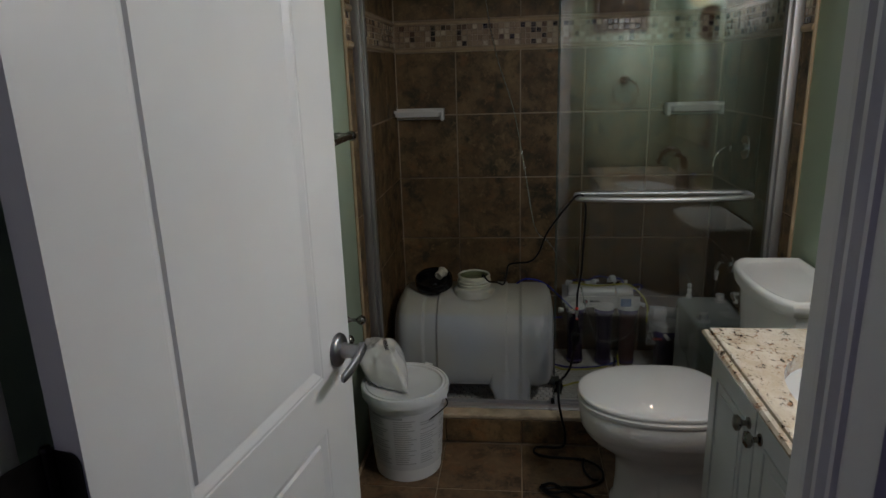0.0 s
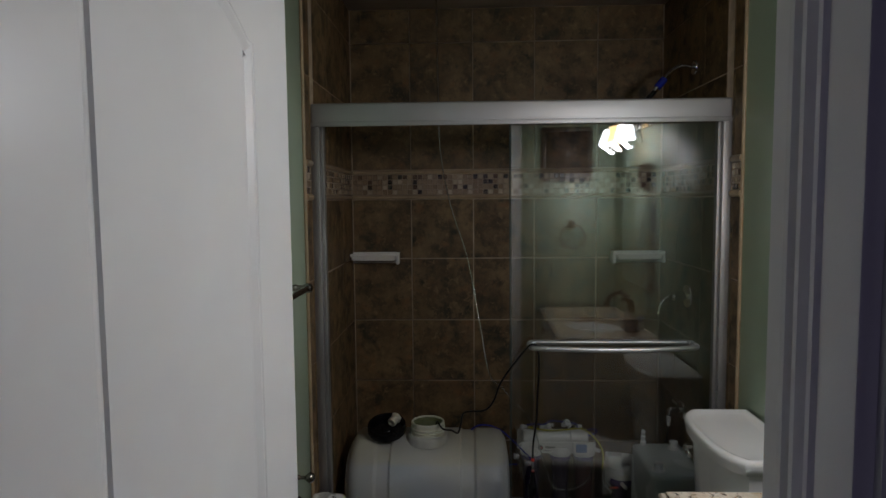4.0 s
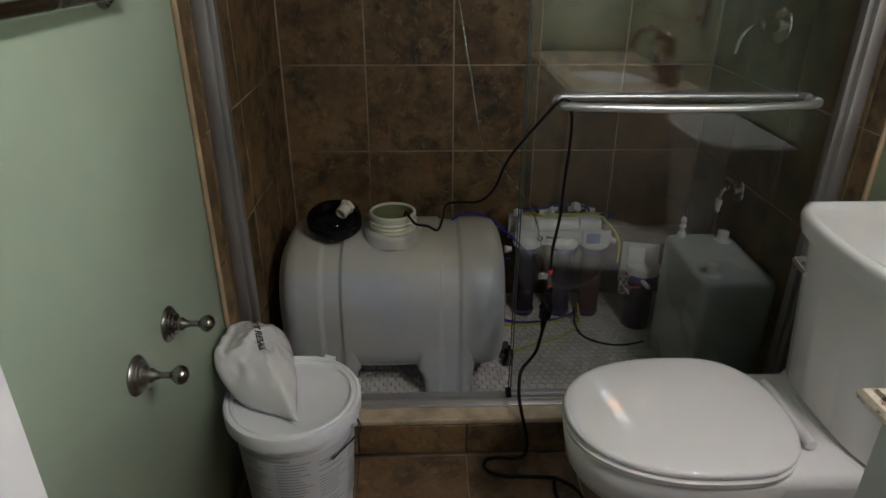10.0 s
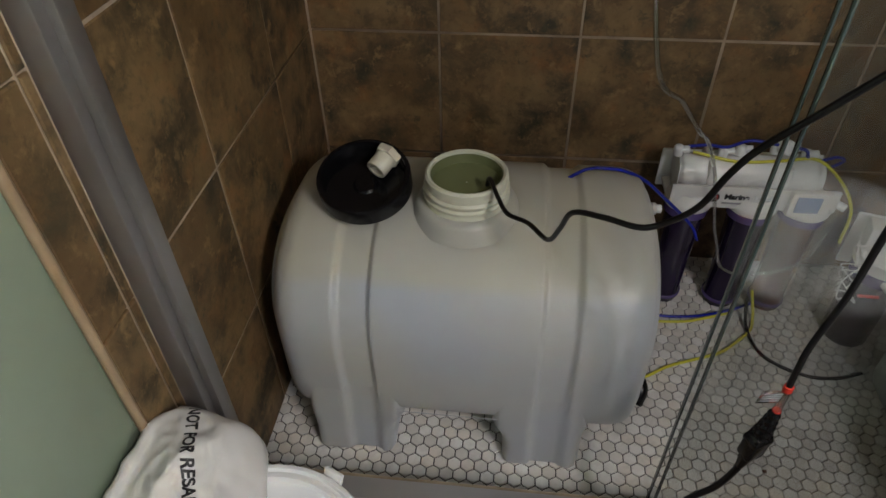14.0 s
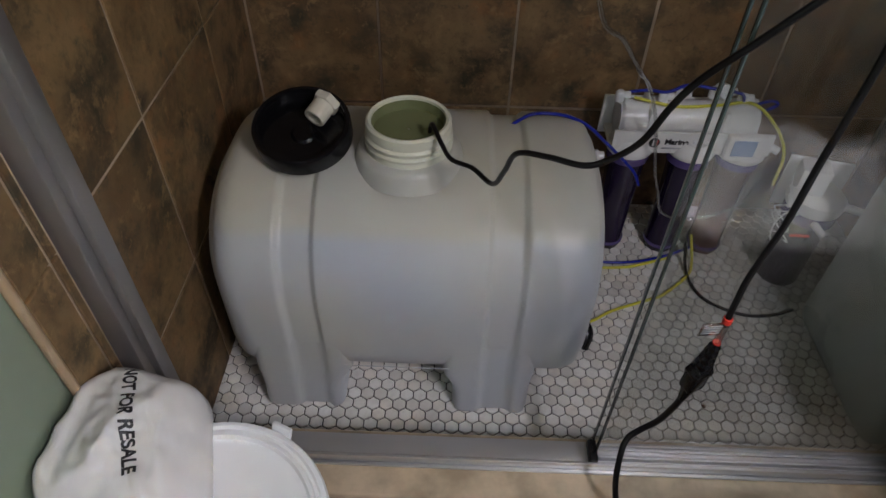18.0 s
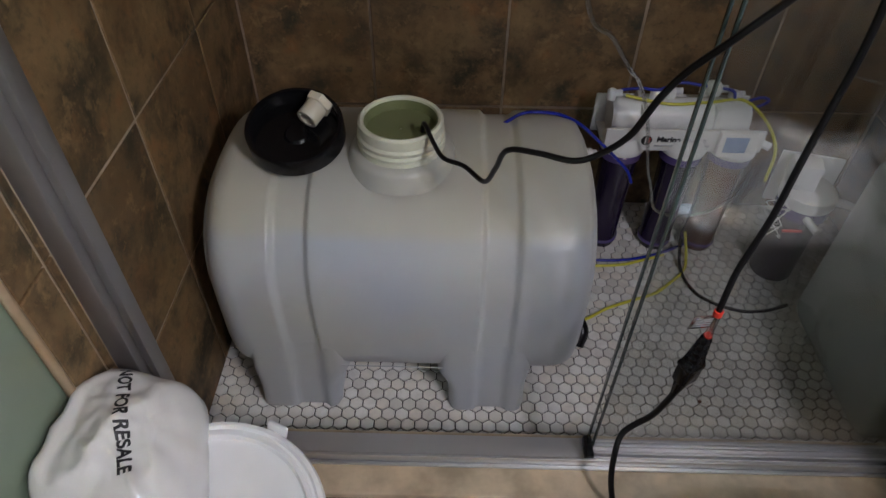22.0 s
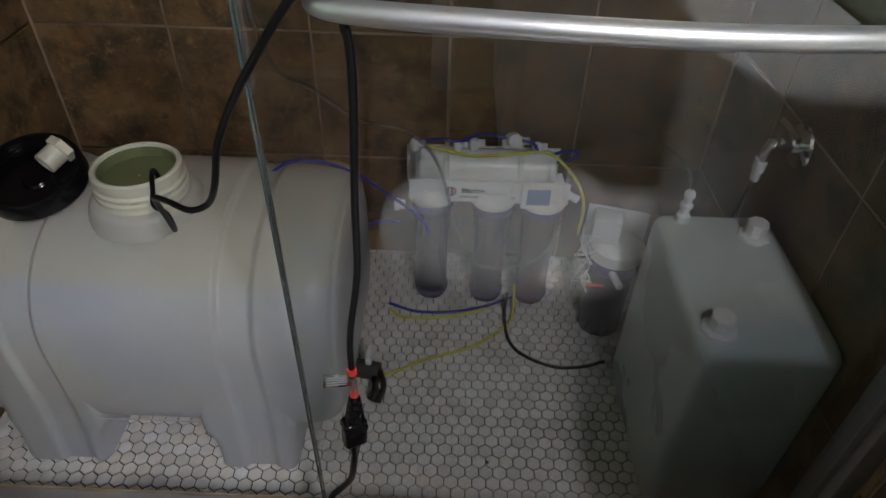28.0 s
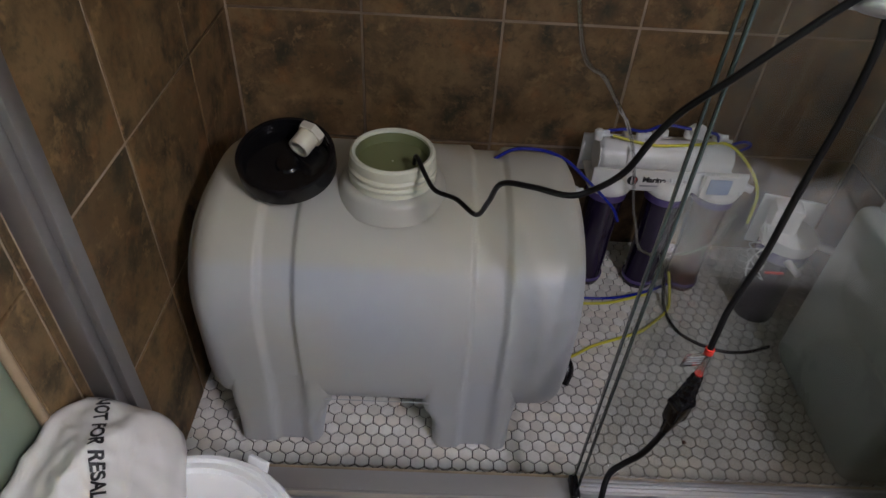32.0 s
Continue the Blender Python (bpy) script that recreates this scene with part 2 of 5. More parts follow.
NICKEL = painted("brushed_nickel", (0.33, 0.31, 0.29), 0.27, 1.0, 0.10, 9.0, 240.0, 0.06)
LEVER = painted("satin_lever", (0.30, 0.30, 0.32), 0.33, 1.0, 0.08, 9.0, 240.0, 0.06)
PORCELAIN = painted("porcelain", (0.82, 0.81, 0.80), 0.02, 0, 0.03, 3.0, 100.0, 0.0, 0.0, 0.0)
CABINET = painted("cabinet_paint", (0.60, 0.62, 0.63), 0.42, 0, 0.05, 4.0, 200.0, 0.06)
GRANITE = granite()
GLASS = glass("shower_glass", (0.962, 0.972, 0.966), 0.065)
GLASS_EDGE = plastic("glass_edge", (0.07, 0.10, 0.093), 0.2)
TANK = plastic("tank_polyethylene", (0.495, 0.517, 0.545), 0.36, 0.45, 0.0, 0.0, 0.0)
tn, tl = TANK.node_tree.nodes, TANK.node_tree.links
aged = noise_of(tn, tl, coords(tn, tl), 3.2, 2.0, 0.4)
body_tint = mixed(tn, tl, ramp(tn, tl, aged, 0.38, 0.66), (0.435, 0.465, 0.515), (0.500, 0.500, 0.470))
empty_tint = mixed(tn, tl, ramp(tn, tl, aged, 0.38, 0.66), (0.475, 0.475, 0.435), (0.505, 0.490, 0.415))
spot_at = tn.new("ShaderNodeSeparateXYZ")
tl.new(coords(tn, tl), spot_at.inputs[0])
tl.new(mixed(tn, tl, ramp(tn, tl, spot_at.outputs["Z"], 0.416, 0.432), body_tint, empty_tint), tn["Principled BSDF"].inputs["Base Color"])
TANK_RIM = plastic("tank_rim", (0.58, 0.58, 0.47), 0.35, 0.3)
TANK_IN = plastic("tank_inside", (0.13, 0.145, 0.065), 0.4)
BLACK_PLASTIC = plastic("black_plastic", (0.006, 0.006, 0.007), 0.22, 0, 0, 0.3, 0.2)
BLACK_PLASTIC.node_tree.nodes["Principled BSDF"].inputs["Specular IOR Level"].default_value = 0.35
RUBBER = plastic("black_rubber", (0.006, 0.006, 0.0065), 0.34, 0, 0, 0.2)
RUBBER.node_tree.nodes["Principled BSDF"].inputs["Specular IOR Level"].default_value = 0.3
WHITE_PLASTIC = plastic("white_plastic", (0.76, 0.76, 0.75), 0.32)
OLD_PVC = plastic("old_pvc", (0.66, 0.62, 0.50), 0.4, 0, 0, 0.2)
BUCKET_WHITE = plastic("bucket_white", (0.86, 0.87, 0.88), 0.35, 0.1)
BAG = plastic("bag_film", (0.80, 0.785, 0.775), 0.2, 0.25, 0, 0.06)
INK = plastic("black_ink", (0.02, 0.02, 0.022), 0.5)
GREY_INK = plastic("grey_ink", (0.40, 0.41, 0.43), 0.5)
LABEL = plastic("paper_label", (0.70, 0.71, 0.73), 0.5)
PURPLE = plastic("smoked_housing", (0.016, 0.010, 0.032), 0.12)
PURPLE_CLEAR = plastic("violet_ring", (0.09, 0.065, 0.20), 0.2)
BROWN_CARTRIDGE = plastic("brown_cartridge", (0.07, 0.028, 0.022), 0.2)
BLUE_TUBE = plastic("blue_tube", (0.010, 0.02, 0.30), 0.3)
YELLOW_TUBE = plastic("yellow_tube", (0.62, 0.58, 0.05), 0.35)
CLEAR_TUBE = glass("clear_tube", (0.86, 0.87, 0.86), 0.30)
RED = plastic("red_band", (0.75, 0.05, 0.03), 0.4)
SCREEN = plastic("blue_screen", (0.20, 0.30, 0.52), 0.25)
JUG = plastic("jug_plastic", (0.60, 0.66, 0.645), 0.28, 0.3)
VALVE_BODY = painted("valve_body", (0.045, 0.050, 0.042), 0.55, 0.1, 0.3, 30.0, 120.0, 0.2)
RUST = painted("rusty_iron", (0.12, 0.05, 0.03), 0.7, 0.2, 0.4, 30.0, 120.0, 0.4)
SOAP_GLASS = plastic("violet_bottle", (0.13, 0.105, 0.17), 0.08, 0, 0.4)
MIRROR = painted("mirror", (0.86, 0.87, 0.87), 0.02, 1.0, 0.0, 3.0, 100.0, 0.0, 0.0)
DARK_WOOD = painted("dark_wood", (0.035, 0.022, 0.018), 0.4, 0, 0.3, 20.0, 200.0, 0.1)
PICTURE = painted("picture_print", (0.10, 0.07, 0.06), 0.25, 0, 0.6, 18.0, 60.0, 0.0)
SHADE_WHITE = glowing("lamp_shade_white", (0.87, 0.93, 1.0), 36.0)
SHADE_WARM = glowing("lamp_shade_warm", (1.0, 0.60, 0.25), 25.0)

# ---- building helpers ----


def smooth(mesh, on=True):
    for p in mesh.polygons:
        p.use_smooth = on
    return mesh


def mesh_of(name, bm, material, soft=True, angle=40):
    bmesh.ops.recalc_face_normals(bm, faces=bm.faces)
    for e in bm.edges:
        e.smooth = len(e.link_faces) == 2 and e.calc_face_angle(0) < radians(angle)
    mesh = bpy.data.meshes.new(name)
    bm.to_mesh(mesh)
    bm.free()
    mesh.materials.append(material)
    return smooth(mesh, soft)


def thing(name, label, category, at=(0, 0, 0), rz=0, group="", kind=""):
    ob = new(name)
    ob.matrix_basis = pose(*at, 0, 0, rz)
    return tagged(ob, label, category, group, kind)


def part(name, bm, material, parent, label="", soft=True, angle=40):
    ob = new(name, bm if isinstance(bm, bpy.types.Mesh) else mesh_of(name, bm, material, soft, angle))
    ob.parent = parent
    return tagged(ob, label)


def solid(name, bm, material, label="", category="", kind="", soft=True, angle=40, group=""):
    return tagged(new(name, mesh_of(name, bm, material, soft, angle)), label, category, group, kind)


def box(x0, x1, y0, y1, z0, z1, bevel=0.0, segments=2, bm=None, m=None):
    b = bmesh.new()
    bmesh.ops.create_cube(b, size=1)
    bmesh.ops.scale(b, vec=(x1 - x0, y1 - y0, z1 - z0), verts=b.verts)
    bmesh.ops.translate(b, vec=((x0 + x1) / 2, (y0 + y1) / 2, (z0 + z1) / 2), verts=b.verts)
    if bevel:
        bmesh.ops.bevel(b, geom=b.edges[:], offset=bevel, segments=segments, affect="EDGES", profile=0.5)
    return merged(bm, b, m)


def merged(bm, b, m=None):
    if m is not None:
        b.transform(m)
    if bm is None:
        return b
    tmp = bpy.data.meshes.new("tmp")
    b.to_mesh(tmp)
    b.free()
    bm.from_mesh(tmp)
    bpy.data.meshes.remove(tmp)
    return bm


def grid_skin(rings, closed=True, cap=True):
    """A skin over rings of points, each of one length."""
    b = bmesh.new()
    vs = [[b.verts.new(p) for p in ring] for ring in rings]
    k = len(rings[0])
    for r0, r1 in zip(vs, vs[1:]):
        for i in range(k if closed else k - 1):
            b.faces.new((r0[i], r0[(i + 1) % k], r1[(i + 1) % k], r1[i]))
    if cap:
        b.faces.new(vs[0][::-1])
        b.faces.new(vs[-1])
    return b


def lathe(profile, steps=32, m=None, cap=True):
    """A body turned about z from (radius, height) pairs."""
    rings = [[(r * math.cos(a), r * math.sin(a), z) for a in (2 * math.pi * i / steps for i in range(steps))] for r, z in profile]
    b = grid_skin(rings, True, cap)
    if m is not None:
        b.transform(m)
    return b


def spline(points, per=8):
    pts = [Vector(p) for p in points]
    pts = [2 * pts[0] - pts[1], *pts, 2 * pts[-1] - pts[-2]]
    out = []
    for a, b, c, d in zip(pts, pts[1:], pts[2:], pts[3:]):
        for i in range(per):
            t = i / per
            out.append(0.5 * ((2 * b) + (c - a) * t + (2 * a - 5 * b + 4 * c - d) * t * t + (3 * b - a - 3 * c + d) * t**3))
    return out + [pts[-2]]


def tube(points, radius, per=8, sides=10, curved=True):
    """A round cord along a smooth line through the points."""
    line = spline(points, per) if curved else [Vector(p) for p in points]
    ahead = (line[1] - line[0]).normalized()
    side = ahead.orthogonal().normalized()
    rings = []
    for i, p in enumerate(line):
        way = (line[min(i + 1, len(line) - 1)] - line[max(i - 1, 0)]).normalized()
        side = (side - way * side.dot(way)).normalized()
        up = way.cross(side)
        r = radius(i / (len(line) - 1)) if callable(radius) else radius
        rings.append([p + r * (math.cos(a) * side + math.sin(a) * up) for a in (2 * math.pi * k / sides for k in range(sides))])
    return grid_skin(rings)


def bar(a, b, radius, sides=14):
    return tube([a, b], radius, 1, sides, False)


def panel_xy(points, z0, z1, bevel=0.0):
    """An upright prism over a plan outline."""
    b = bmesh.new()
    low = [b.verts.new((x, y, z0)) for x, y in points]
    f = b.faces.new(low)
    up = bmesh.ops.extrude_face_region(b, geom=[f])
    bmesh.ops.translate(b, vec=(0, 0, z1 - z0), verts=[v for v in up["geom"] if isinstance(v, bmesh.types.BMVert)])
    if bevel:
        bmesh.ops.bevel(b, geom=b.edges[:], offset=bevel, segments=2, affect="EDGES", profile=0.5)
    return b


def writing(name, text, size, m, material, parent, thick=0.0004, bold=0.0):
    """Letters as a mesh lying in the xy plane of m."""
    data = bpy.data.curves.new(name, "FONT")
    data.body, data.size, data.extrude, data.offset = text, size, thick, bold
    data.align_x, data.align_y = "CENTER", "CENTER"
    ob = new(name, data)
    mesh = bpy.data.meshes.new_from_object(ob.evaluated_get(bpy.context.evaluated_depsgraph_get()))
    bpy.data.objects.remove(ob)
    mesh.transform(m)
    mesh.materials.clear()
    mesh.materials.append(material)
    done = new(name, mesh)
    done.parent = parent
    return done


# ---- the room ----
XR, YD, ZC = 1.495, -2.60, 2.41      # right wall, bath face of the door wall, ceiling
YH = YD - 0.12                        # hall face of the door wall
YG = -0.800                           # shower glass

wall_back = solid("wall_north", box(-0.14, XR + 0.13, 0.0020, 0.14, -0.05, ZC), GROUT, "shower back wall with grout lines between brown tiles", "wall", "structure")
wall_left = solid("wall_west", box(-0.14, -0.006, YD, 0.012, -0.05, ZC), GREEN, "pale sage green painted bathroom wall", "wall", "structure")
wall_right = solid("wall_east", box(XR + 0.006, XR + 0.13, YD, 0.012, -0.05, ZC), GREEN, "pale sage green painted bathroom wall beside the vanity", "wall", "structure")
# door wall with its opening
DX0, DX1, DZ = 0.030, 0.838, 2.06
wall_door = new("wall_south")
tagged(wall_door, "sage green wall with the bathroom doorway", "wall", kind="structure")
for x0, x1, z0, z1 in ((-0.14, DX0, -0.05, ZC), (DX1, XR + 0.13, -0.05, ZC), (DX0, DX1, DZ, ZC)):
    part("wall_panel", box(x0, x1, YH + 0.06, YD, z0, z1), GREEN, wall_door)
    part("hall_side_panel", box(x0 - (0.9 if x0 < 0 else 0), x1 + (0.9 if x1 > 1 else 0), YH, YH + 0.06, z0, z1), HALL_DIM_PAINT, wall_door)
ceiling = solid("ceiling", box(-0.14, XR + 0.13, YH + 0.06, 0.14, ZC, ZC + 0.1), CEIL_PAINT, "plain white painted ceiling", "ceiling", "structure")
hall = solid("hall_floor", box(-1.1, 2.4, -4.7, YH + 0.03, -0.06, -0.004), HALL_FLOOR, "dark wooden hall floor", "floor", "structure")
solid("hall_ceiling", box(-1.1, 2.4, -4.7, YH, ZC, ZC + 0.1), CEIL_PAINT, "white hall ceiling", "ceiling", "structure")
solid("hall_wall_west", box(-1.2, -1.0, -4.7, YH, -0.05, ZC), HALL_DIM_PAINT, "hall wall with the hall's dimness put into a muted violet colour", "wall", "structure")
solid("hall_wall_east", box(2.3, 2.5, -4.7, YH, -0.05, ZC), HALL_DIM_PAINT, "hall wall with the hall's dimness put into a muted violet colour", "wall", "structure")
solid("hall_wall_south", box(-1.2, 2.5, -4.8, -4.65, -0.05, ZC), HALL_DIM_PAINT, "hall wall with the hall's dimness put into a muted violet colour", "wall", "structure")
floor = solid("floor", box(-0.01, XR + 0.01, YH + 0.03, -0.70, -0.06, -0.0008), GROUT, "brown bathroom floor tiles with tan grout", "floor", "structure")
shower_floor = solid("shower_floor", box(-0.01, XR + 0.01, -0.79, 0.02, -0.06, 0.003), HEX_GROUT, "shower floor of small off-white hexagon tiles", "floor", "structure")

# door lining, stop and casings
door_frame = thing("door_frame", "white painted door lining with moulded casing", "door frame", kind="structure")
part("jamb", box(DX0 - 0.0, DX0 + 0.02, YH - 0.004, YD + 0.004, 0, DZ - 0.02, 0.002), WHITE_PAINT, door_frame)
part("jamb", box(DX1 - 0.02, DX1, YH - 0.004, YD + 0.004, 0, DZ - 0.02, 0.002), WHITE_PAINT, door_frame)
part("head_jamb", box(DX0, DX1, YH - 0.004, YD + 0.004, DZ - 0.02, DZ, 0.002), WHITE_PAINT, door_frame)


for x, s in ((DX0 + 0.02, 1), (DX1 - 0.02, -1)):
    prof = [(0, -0.040), (0.009, -0.040), (0.011, -0.043), (0.011, -0.050), (0.007, -0.054), (0.010, -0.060), (0.010, -0.066), (0.005, -0.072), (0.004, -0.076), (0, -0.078)]
    ring = [(x + s * a, YD + b) for a, b in prof]
    part("door_stop", panel_xy(ring, 0, DZ - 0.02), WHITE_PAINT, door_frame, soft=False)


def casing(x, way, face, out):
    """A moulded upright board: flat, bead, hollow and back band across its width."""
    steps = [(0.0, 0.010), (0.004, 0.012), (0.030, 0.013), (0.034, 0.008), (0.038, 0.014), (0.043, 0.016), (0.048, 0.010), (0.060, 0.017), (0.066, 0.020), (0.070, 0.018), (0.070, 0.0), (0.0, 0.0)]
    ring = [(x + way * a, face + out * h) for a, h in steps]
    return panel_xy(ring if way * out < 0 else ring[::-1], 0, DZ + 0.05)


for x, way in ((DX0 + 0.006, -1), (DX1 - 0.006, 1)):
    part("casing", casing(x, way, YH - 0.002, -1), WHITE_PAINT, door_frame, soft=False)
    if way > 0:
        part("casing", casing(x, way, YD + 0.002, 1), WHITE_PAINT, door_frame, soft=False)
part("head_casing", box(DX0 - 0.07, DX1 + 0.07, YH - 0.018, YH - 0.002, DZ, DZ + 0.07, 0.004), WHITE_PAINT, door_frame)

# curb of the shower
curb = thing("shower_curb", "shower curb with brown tile front and beige stone top", "shower curb", kind="structure")
part("core", box(0, XR, -0.880, -0.786, -0.004, 0.105), GROUT, curb)
part("stone_top", box(0, XR, -0.890, -0.772, 0.103, 0.122, 0.005, 3), CURB_STONE, curb)

# ---- shower enclosure ----
shower = thing("shower_enclosure", "frameless sliding glass shower doors in a brushed aluminium frame", "shower door")
part("header", box(0.004, XR - 0.004, YG - 0.032, YG + 0.032, 1.777, 1.850, 0.008, 3), ALU, shower)
part("header_lip", box(0.004, XR - 0.004, YG - 0.036, YG - 0.028, 1.767, 1.784, 0.002), ALU, shower)
part("side_jamb", box(0.002, 0.034, YG - 0.030, YG + 0.030, 0.122, 1.777, 0.004), JAMB, shower)
part("side_jamb", box(XR - 0.034, XR - 0.002, YG - 0.030, YG + 0.030, 0.122, 1.777, 0.004), JAMB, shower)
part("side_channel", box(0.034, 0.046, YG - 0.014, YG + 0.014, 0.122, 1.777, 0.002), JAMB, shower)
part("side_channel", box(XR - 0.046, XR - 0.034, YG - 0.014, YG + 0.014, 0.122, 1.777, 0.002), JAMB, shower)
part("bottom_track", box(0.034, XR - 0.034, YG - 0.030, YG + 0.014, 0.122, 0.136, 0.003), ALU, shower)
part("track_rib", box(0.034, XR - 0.034, YG - 0.033, YG - 0.028, 0.122, 0.144, 0.0015), RAIL, shower)
part("track_lip", box(0.034, XR - 0.034, YG - 0.040, YG - 0.033, 0.122, 0.127, 0.0012), RAIL, shower)
part("track_rib", box(0.724, XR - 0.034, YG - 0.002, YG + 0.002, 0.136, 0.151, 0.001), RAIL, shower)
part("track_rib", box(0.724, XR - 0.034, YG - 0.022, YG - 0.018, 0.136, 0.149, 0.001), RAIL, shower)
part("guide", box(0.708, 0.723, YG - 0.028, YG + 0.012, 0.134, 0.150, 0.003), BLACK_PLASTIC, shower, "small black door guide")
for x0, y in ((0.722, YG - 0.010), (0.7186, YG + 0.008)):
    pane = part("glass_panel", box(x0, XR - 0.048, y - 0.003, y + 0.003, 0.152, 1.782), GLASS, shower, "clear sliding glass panel", soft=False)
    pane.visible_shadow = False
    edge = part("glass_edge", box(x0 - 0.0026, x0 - 0.0002, y - 0.003, y + 0.003, 0.152, 1.782), GLASS_EDGE, pane, "dark green polished edge")
    side = -1 if y < YG else 1
    bow = (0.041, 0.050, 0.058, 0.066, 0.070, 0.066, 0.055, 0.042, 0.028) if side < 0 else (0.036,) * 9
    line = [(0.793, 0.004), (0.793, 0.020), (0.796, 0.031)] + list(zip((0.812, 0.850, 0.92, 1.00, 1.09, 1.18, 1.26, 1.335, 1.374), bow)) + [(1.384, 0.016), (1.384, 0.004)]
    part("towel_rail", tube([(x, y + side * d, 0.966) for x, d in line], 0.0095, 8, 14), RAIL, pane, "bright round metal rail")
    for x in (0.793, 1.384):
        part("rail_boss", bar((x, y + side * 0.0032, 0.966), (x, y + side * 0.017, 0.966), 0.0122), RAIL, pane, "short bright collar")

# ---- water tank ----
tank = thing("water_tank", "translucent white plastic horizontal water tank on moulded legs", "water tank", (0.382, -0.410, 0.003))
TL, TH, TD = 0.332, 0.190, 0.235      # half length, half height, half depth
TZ = 0.283


def tank_scale(u):
    """The body's girth along its length, u from -1 to 1: rounded ends and two recessed belts."""
    end = 1 - abs(u) if u > 0 else 0.975 - abs(u)
    s = 1.0
    if end < 0.17:
        q = 1 - end / 0.17
        low = 0.875 if u > 0 else 0.76
        s = low + (1 - low) * math.sqrt(max(0, 1 - q**2.3))
    for c in (-0.53, 0.54):
        d = abs(u - c)
        q = max(0, min(1, (0.108 - d) / (0.034 if (u - c) * c < 0 else 0.046)))
        s -= 0.038 * q * q * (3 - 2 * q)
    return s


rings = []
for i in range(241):
    u = -1 + 2 * i / 240
    s = tank_scale(u)
    ring = []
    for k in range(72):
        a = 2 * math.pi * k / 72
        c, w = math.cos(a), math.sin(a)
        e = 2 / (2.38 if w > 0 else 6.5)
        ring.append((u * TL, math.copysign(abs(c) ** e, c) * TD * s, TZ + (abs(w) ** e * (TH + 0.012) * s if w > 0 else -abs(w) ** e * TH * (0.25 + 0.75 * s))))
    rings.append(ring)
base_l, base_r = rings[0], rings[-1]
for k in range(1, 9):
    q = k / 8.2
    for ends in (1, -1):
        f = math.sqrt(1 - q * q) ** 0.9 if k < 8 else 0.10
        src = base_r if ends > 0 else base_l
        ring = [(ends * TL * (1 + (0.066 if ends > 0 else 0.012) * q), y * f, TZ + (z - TZ) * f) for x, y, z in src]
        rings.append(ring) if ends > 0 else rings.insert(0, ring)
part("body", grid_skin(rings), TANK, tank, angle=60)
part("parting_line", tube([(u * TL, -TD * tank_scale(u) * 0.9955, 0.128) for u in np.linspace(-0.76, 0.76, 60)], 0.0010, 1, 6, False), TANK, tank)
for x0, x1 in ((-0.278, -0.120), (0.096, 0.245)):
    for front in (-1, 1):
        rings = []
        for z in (0.0, 0.004, 0.012, 0.045, 0.060, 0.075, 0.090, 0.105, 0.125, 0.16, 0.20, 0.225):
            up = min(1, z / 0.17)
            flare = 0.022 * max(0, min(1, (z - 0.045) / 0.06)) ** 2
            a, b = x0 - flare * (0.3 if x0 < 0 else 1), x1 + flare * (1 if x0 < 0 else 0.3)
            inset = 0.006 * max(0, 1 - z / 0.010) ** 2 + (0.004 if z > 0.22 else 0)
            outline = []
            for k in range(25):
                x = a + (b - a) * k / 24
                d = min(x - a, b - x)
                r = 0.020
                round_ = r - math.sqrt(max(0, r * r - max(0, r - d) ** 2))
                outline.append((x, front * (TD * tank_scale(x / TL) * 0.9965 + 0.016 * (1 - up) ** 1.5 - round_ - inset), z))
            rings.append(outline + [(b - inset, front * 0.10, z), (a + inset, front * 0.10, z)])
        leg = grid_skin(rings)
        part("leg", leg, TANK, tank, angle=60)
NX, NY, NZ = 0.006, -0.040, TZ + TH + 0.029
part("neck_flange", lathe([(0.097, -0.030), (0.0925, -0.014), (0.089, -0.003), (0.086, 0.002), (0.081, 0.006), (0.0745, 0.008), (0.070, 0.008)], 48, Matrix.Translation((NX, NY, NZ - 0.006)), False), TANK, tank)
part("neck", lathe([(0.077, -0.0102), (0.073, 0.0034), (0.071, 0.0085), (0.0745, 0.0119), (0.0745, 0.0161), (0.0705, 0.0195), (0.0738, 0.0238), (0.0738, 0.0281), (0.0700, 0.0323), (0.0715, 0.0425), (0.0710, 0.0501), (0.067, 0.0536), (0.0625, 0.0519), (0.0615, 0.0467)], 48, Matrix.Translation((NX, NY, NZ)), False), TANK_RIM, tank, "yellowed threaded filler neck")
part("opening", lathe([(0.0615, 0.0475), (0.0605, 0.042), (0.0598, 0.034), (0.0592, 0.0305), (0.03, 0.030), (0.002, 0.030)], 48, Matrix.Translation((NX, NY, NZ)), False), TANK_IN, tank, "dim greenish water in the opening")

# black screw lid lying upturned on the tank
lid = thing("tank_lid", "black plastic screw lid lying upturned on the tank", "lid")
lid.matrix_basis = pose(0.211, -0.446, 0.507, 15, -6, 20)
part("shell", lathe([(0.060, 0.0), (0.078, 0.002), (0.082, 0.006), (0.082, 0.036), (0.080, 0.040), (0.074, 0.040), (0.073, 0.036), (0.072, 0.014), (0.050, 0.012), (0.022, 0.012), (0.018, 0.016), (0.002, 0.016)], 56), BLACK_PLASTIC, lid)
for r, z in ((0.0725, 0.031), (0.0718, 0.025), (0.0712, 0.018)):
    ring = [(r * math.cos(a), r * math.sin(a), z + 0.006 * a / 6.28) for a in np.linspace(0, 6.28, 40)]
    part("thread", tube(ring, 0.0016, 1, 5, False), BLACK_PLASTIC, lid)
mouth_at = Matrix.Translation((0.229, -0.441, 0.543)) @ Vector((0.47, 0.82, 0.33)).to_track_quat("Z", "Y").to_matrix().to_4x4()
mouth_at = lid.matrix_basis.inverted() @ mouth_at
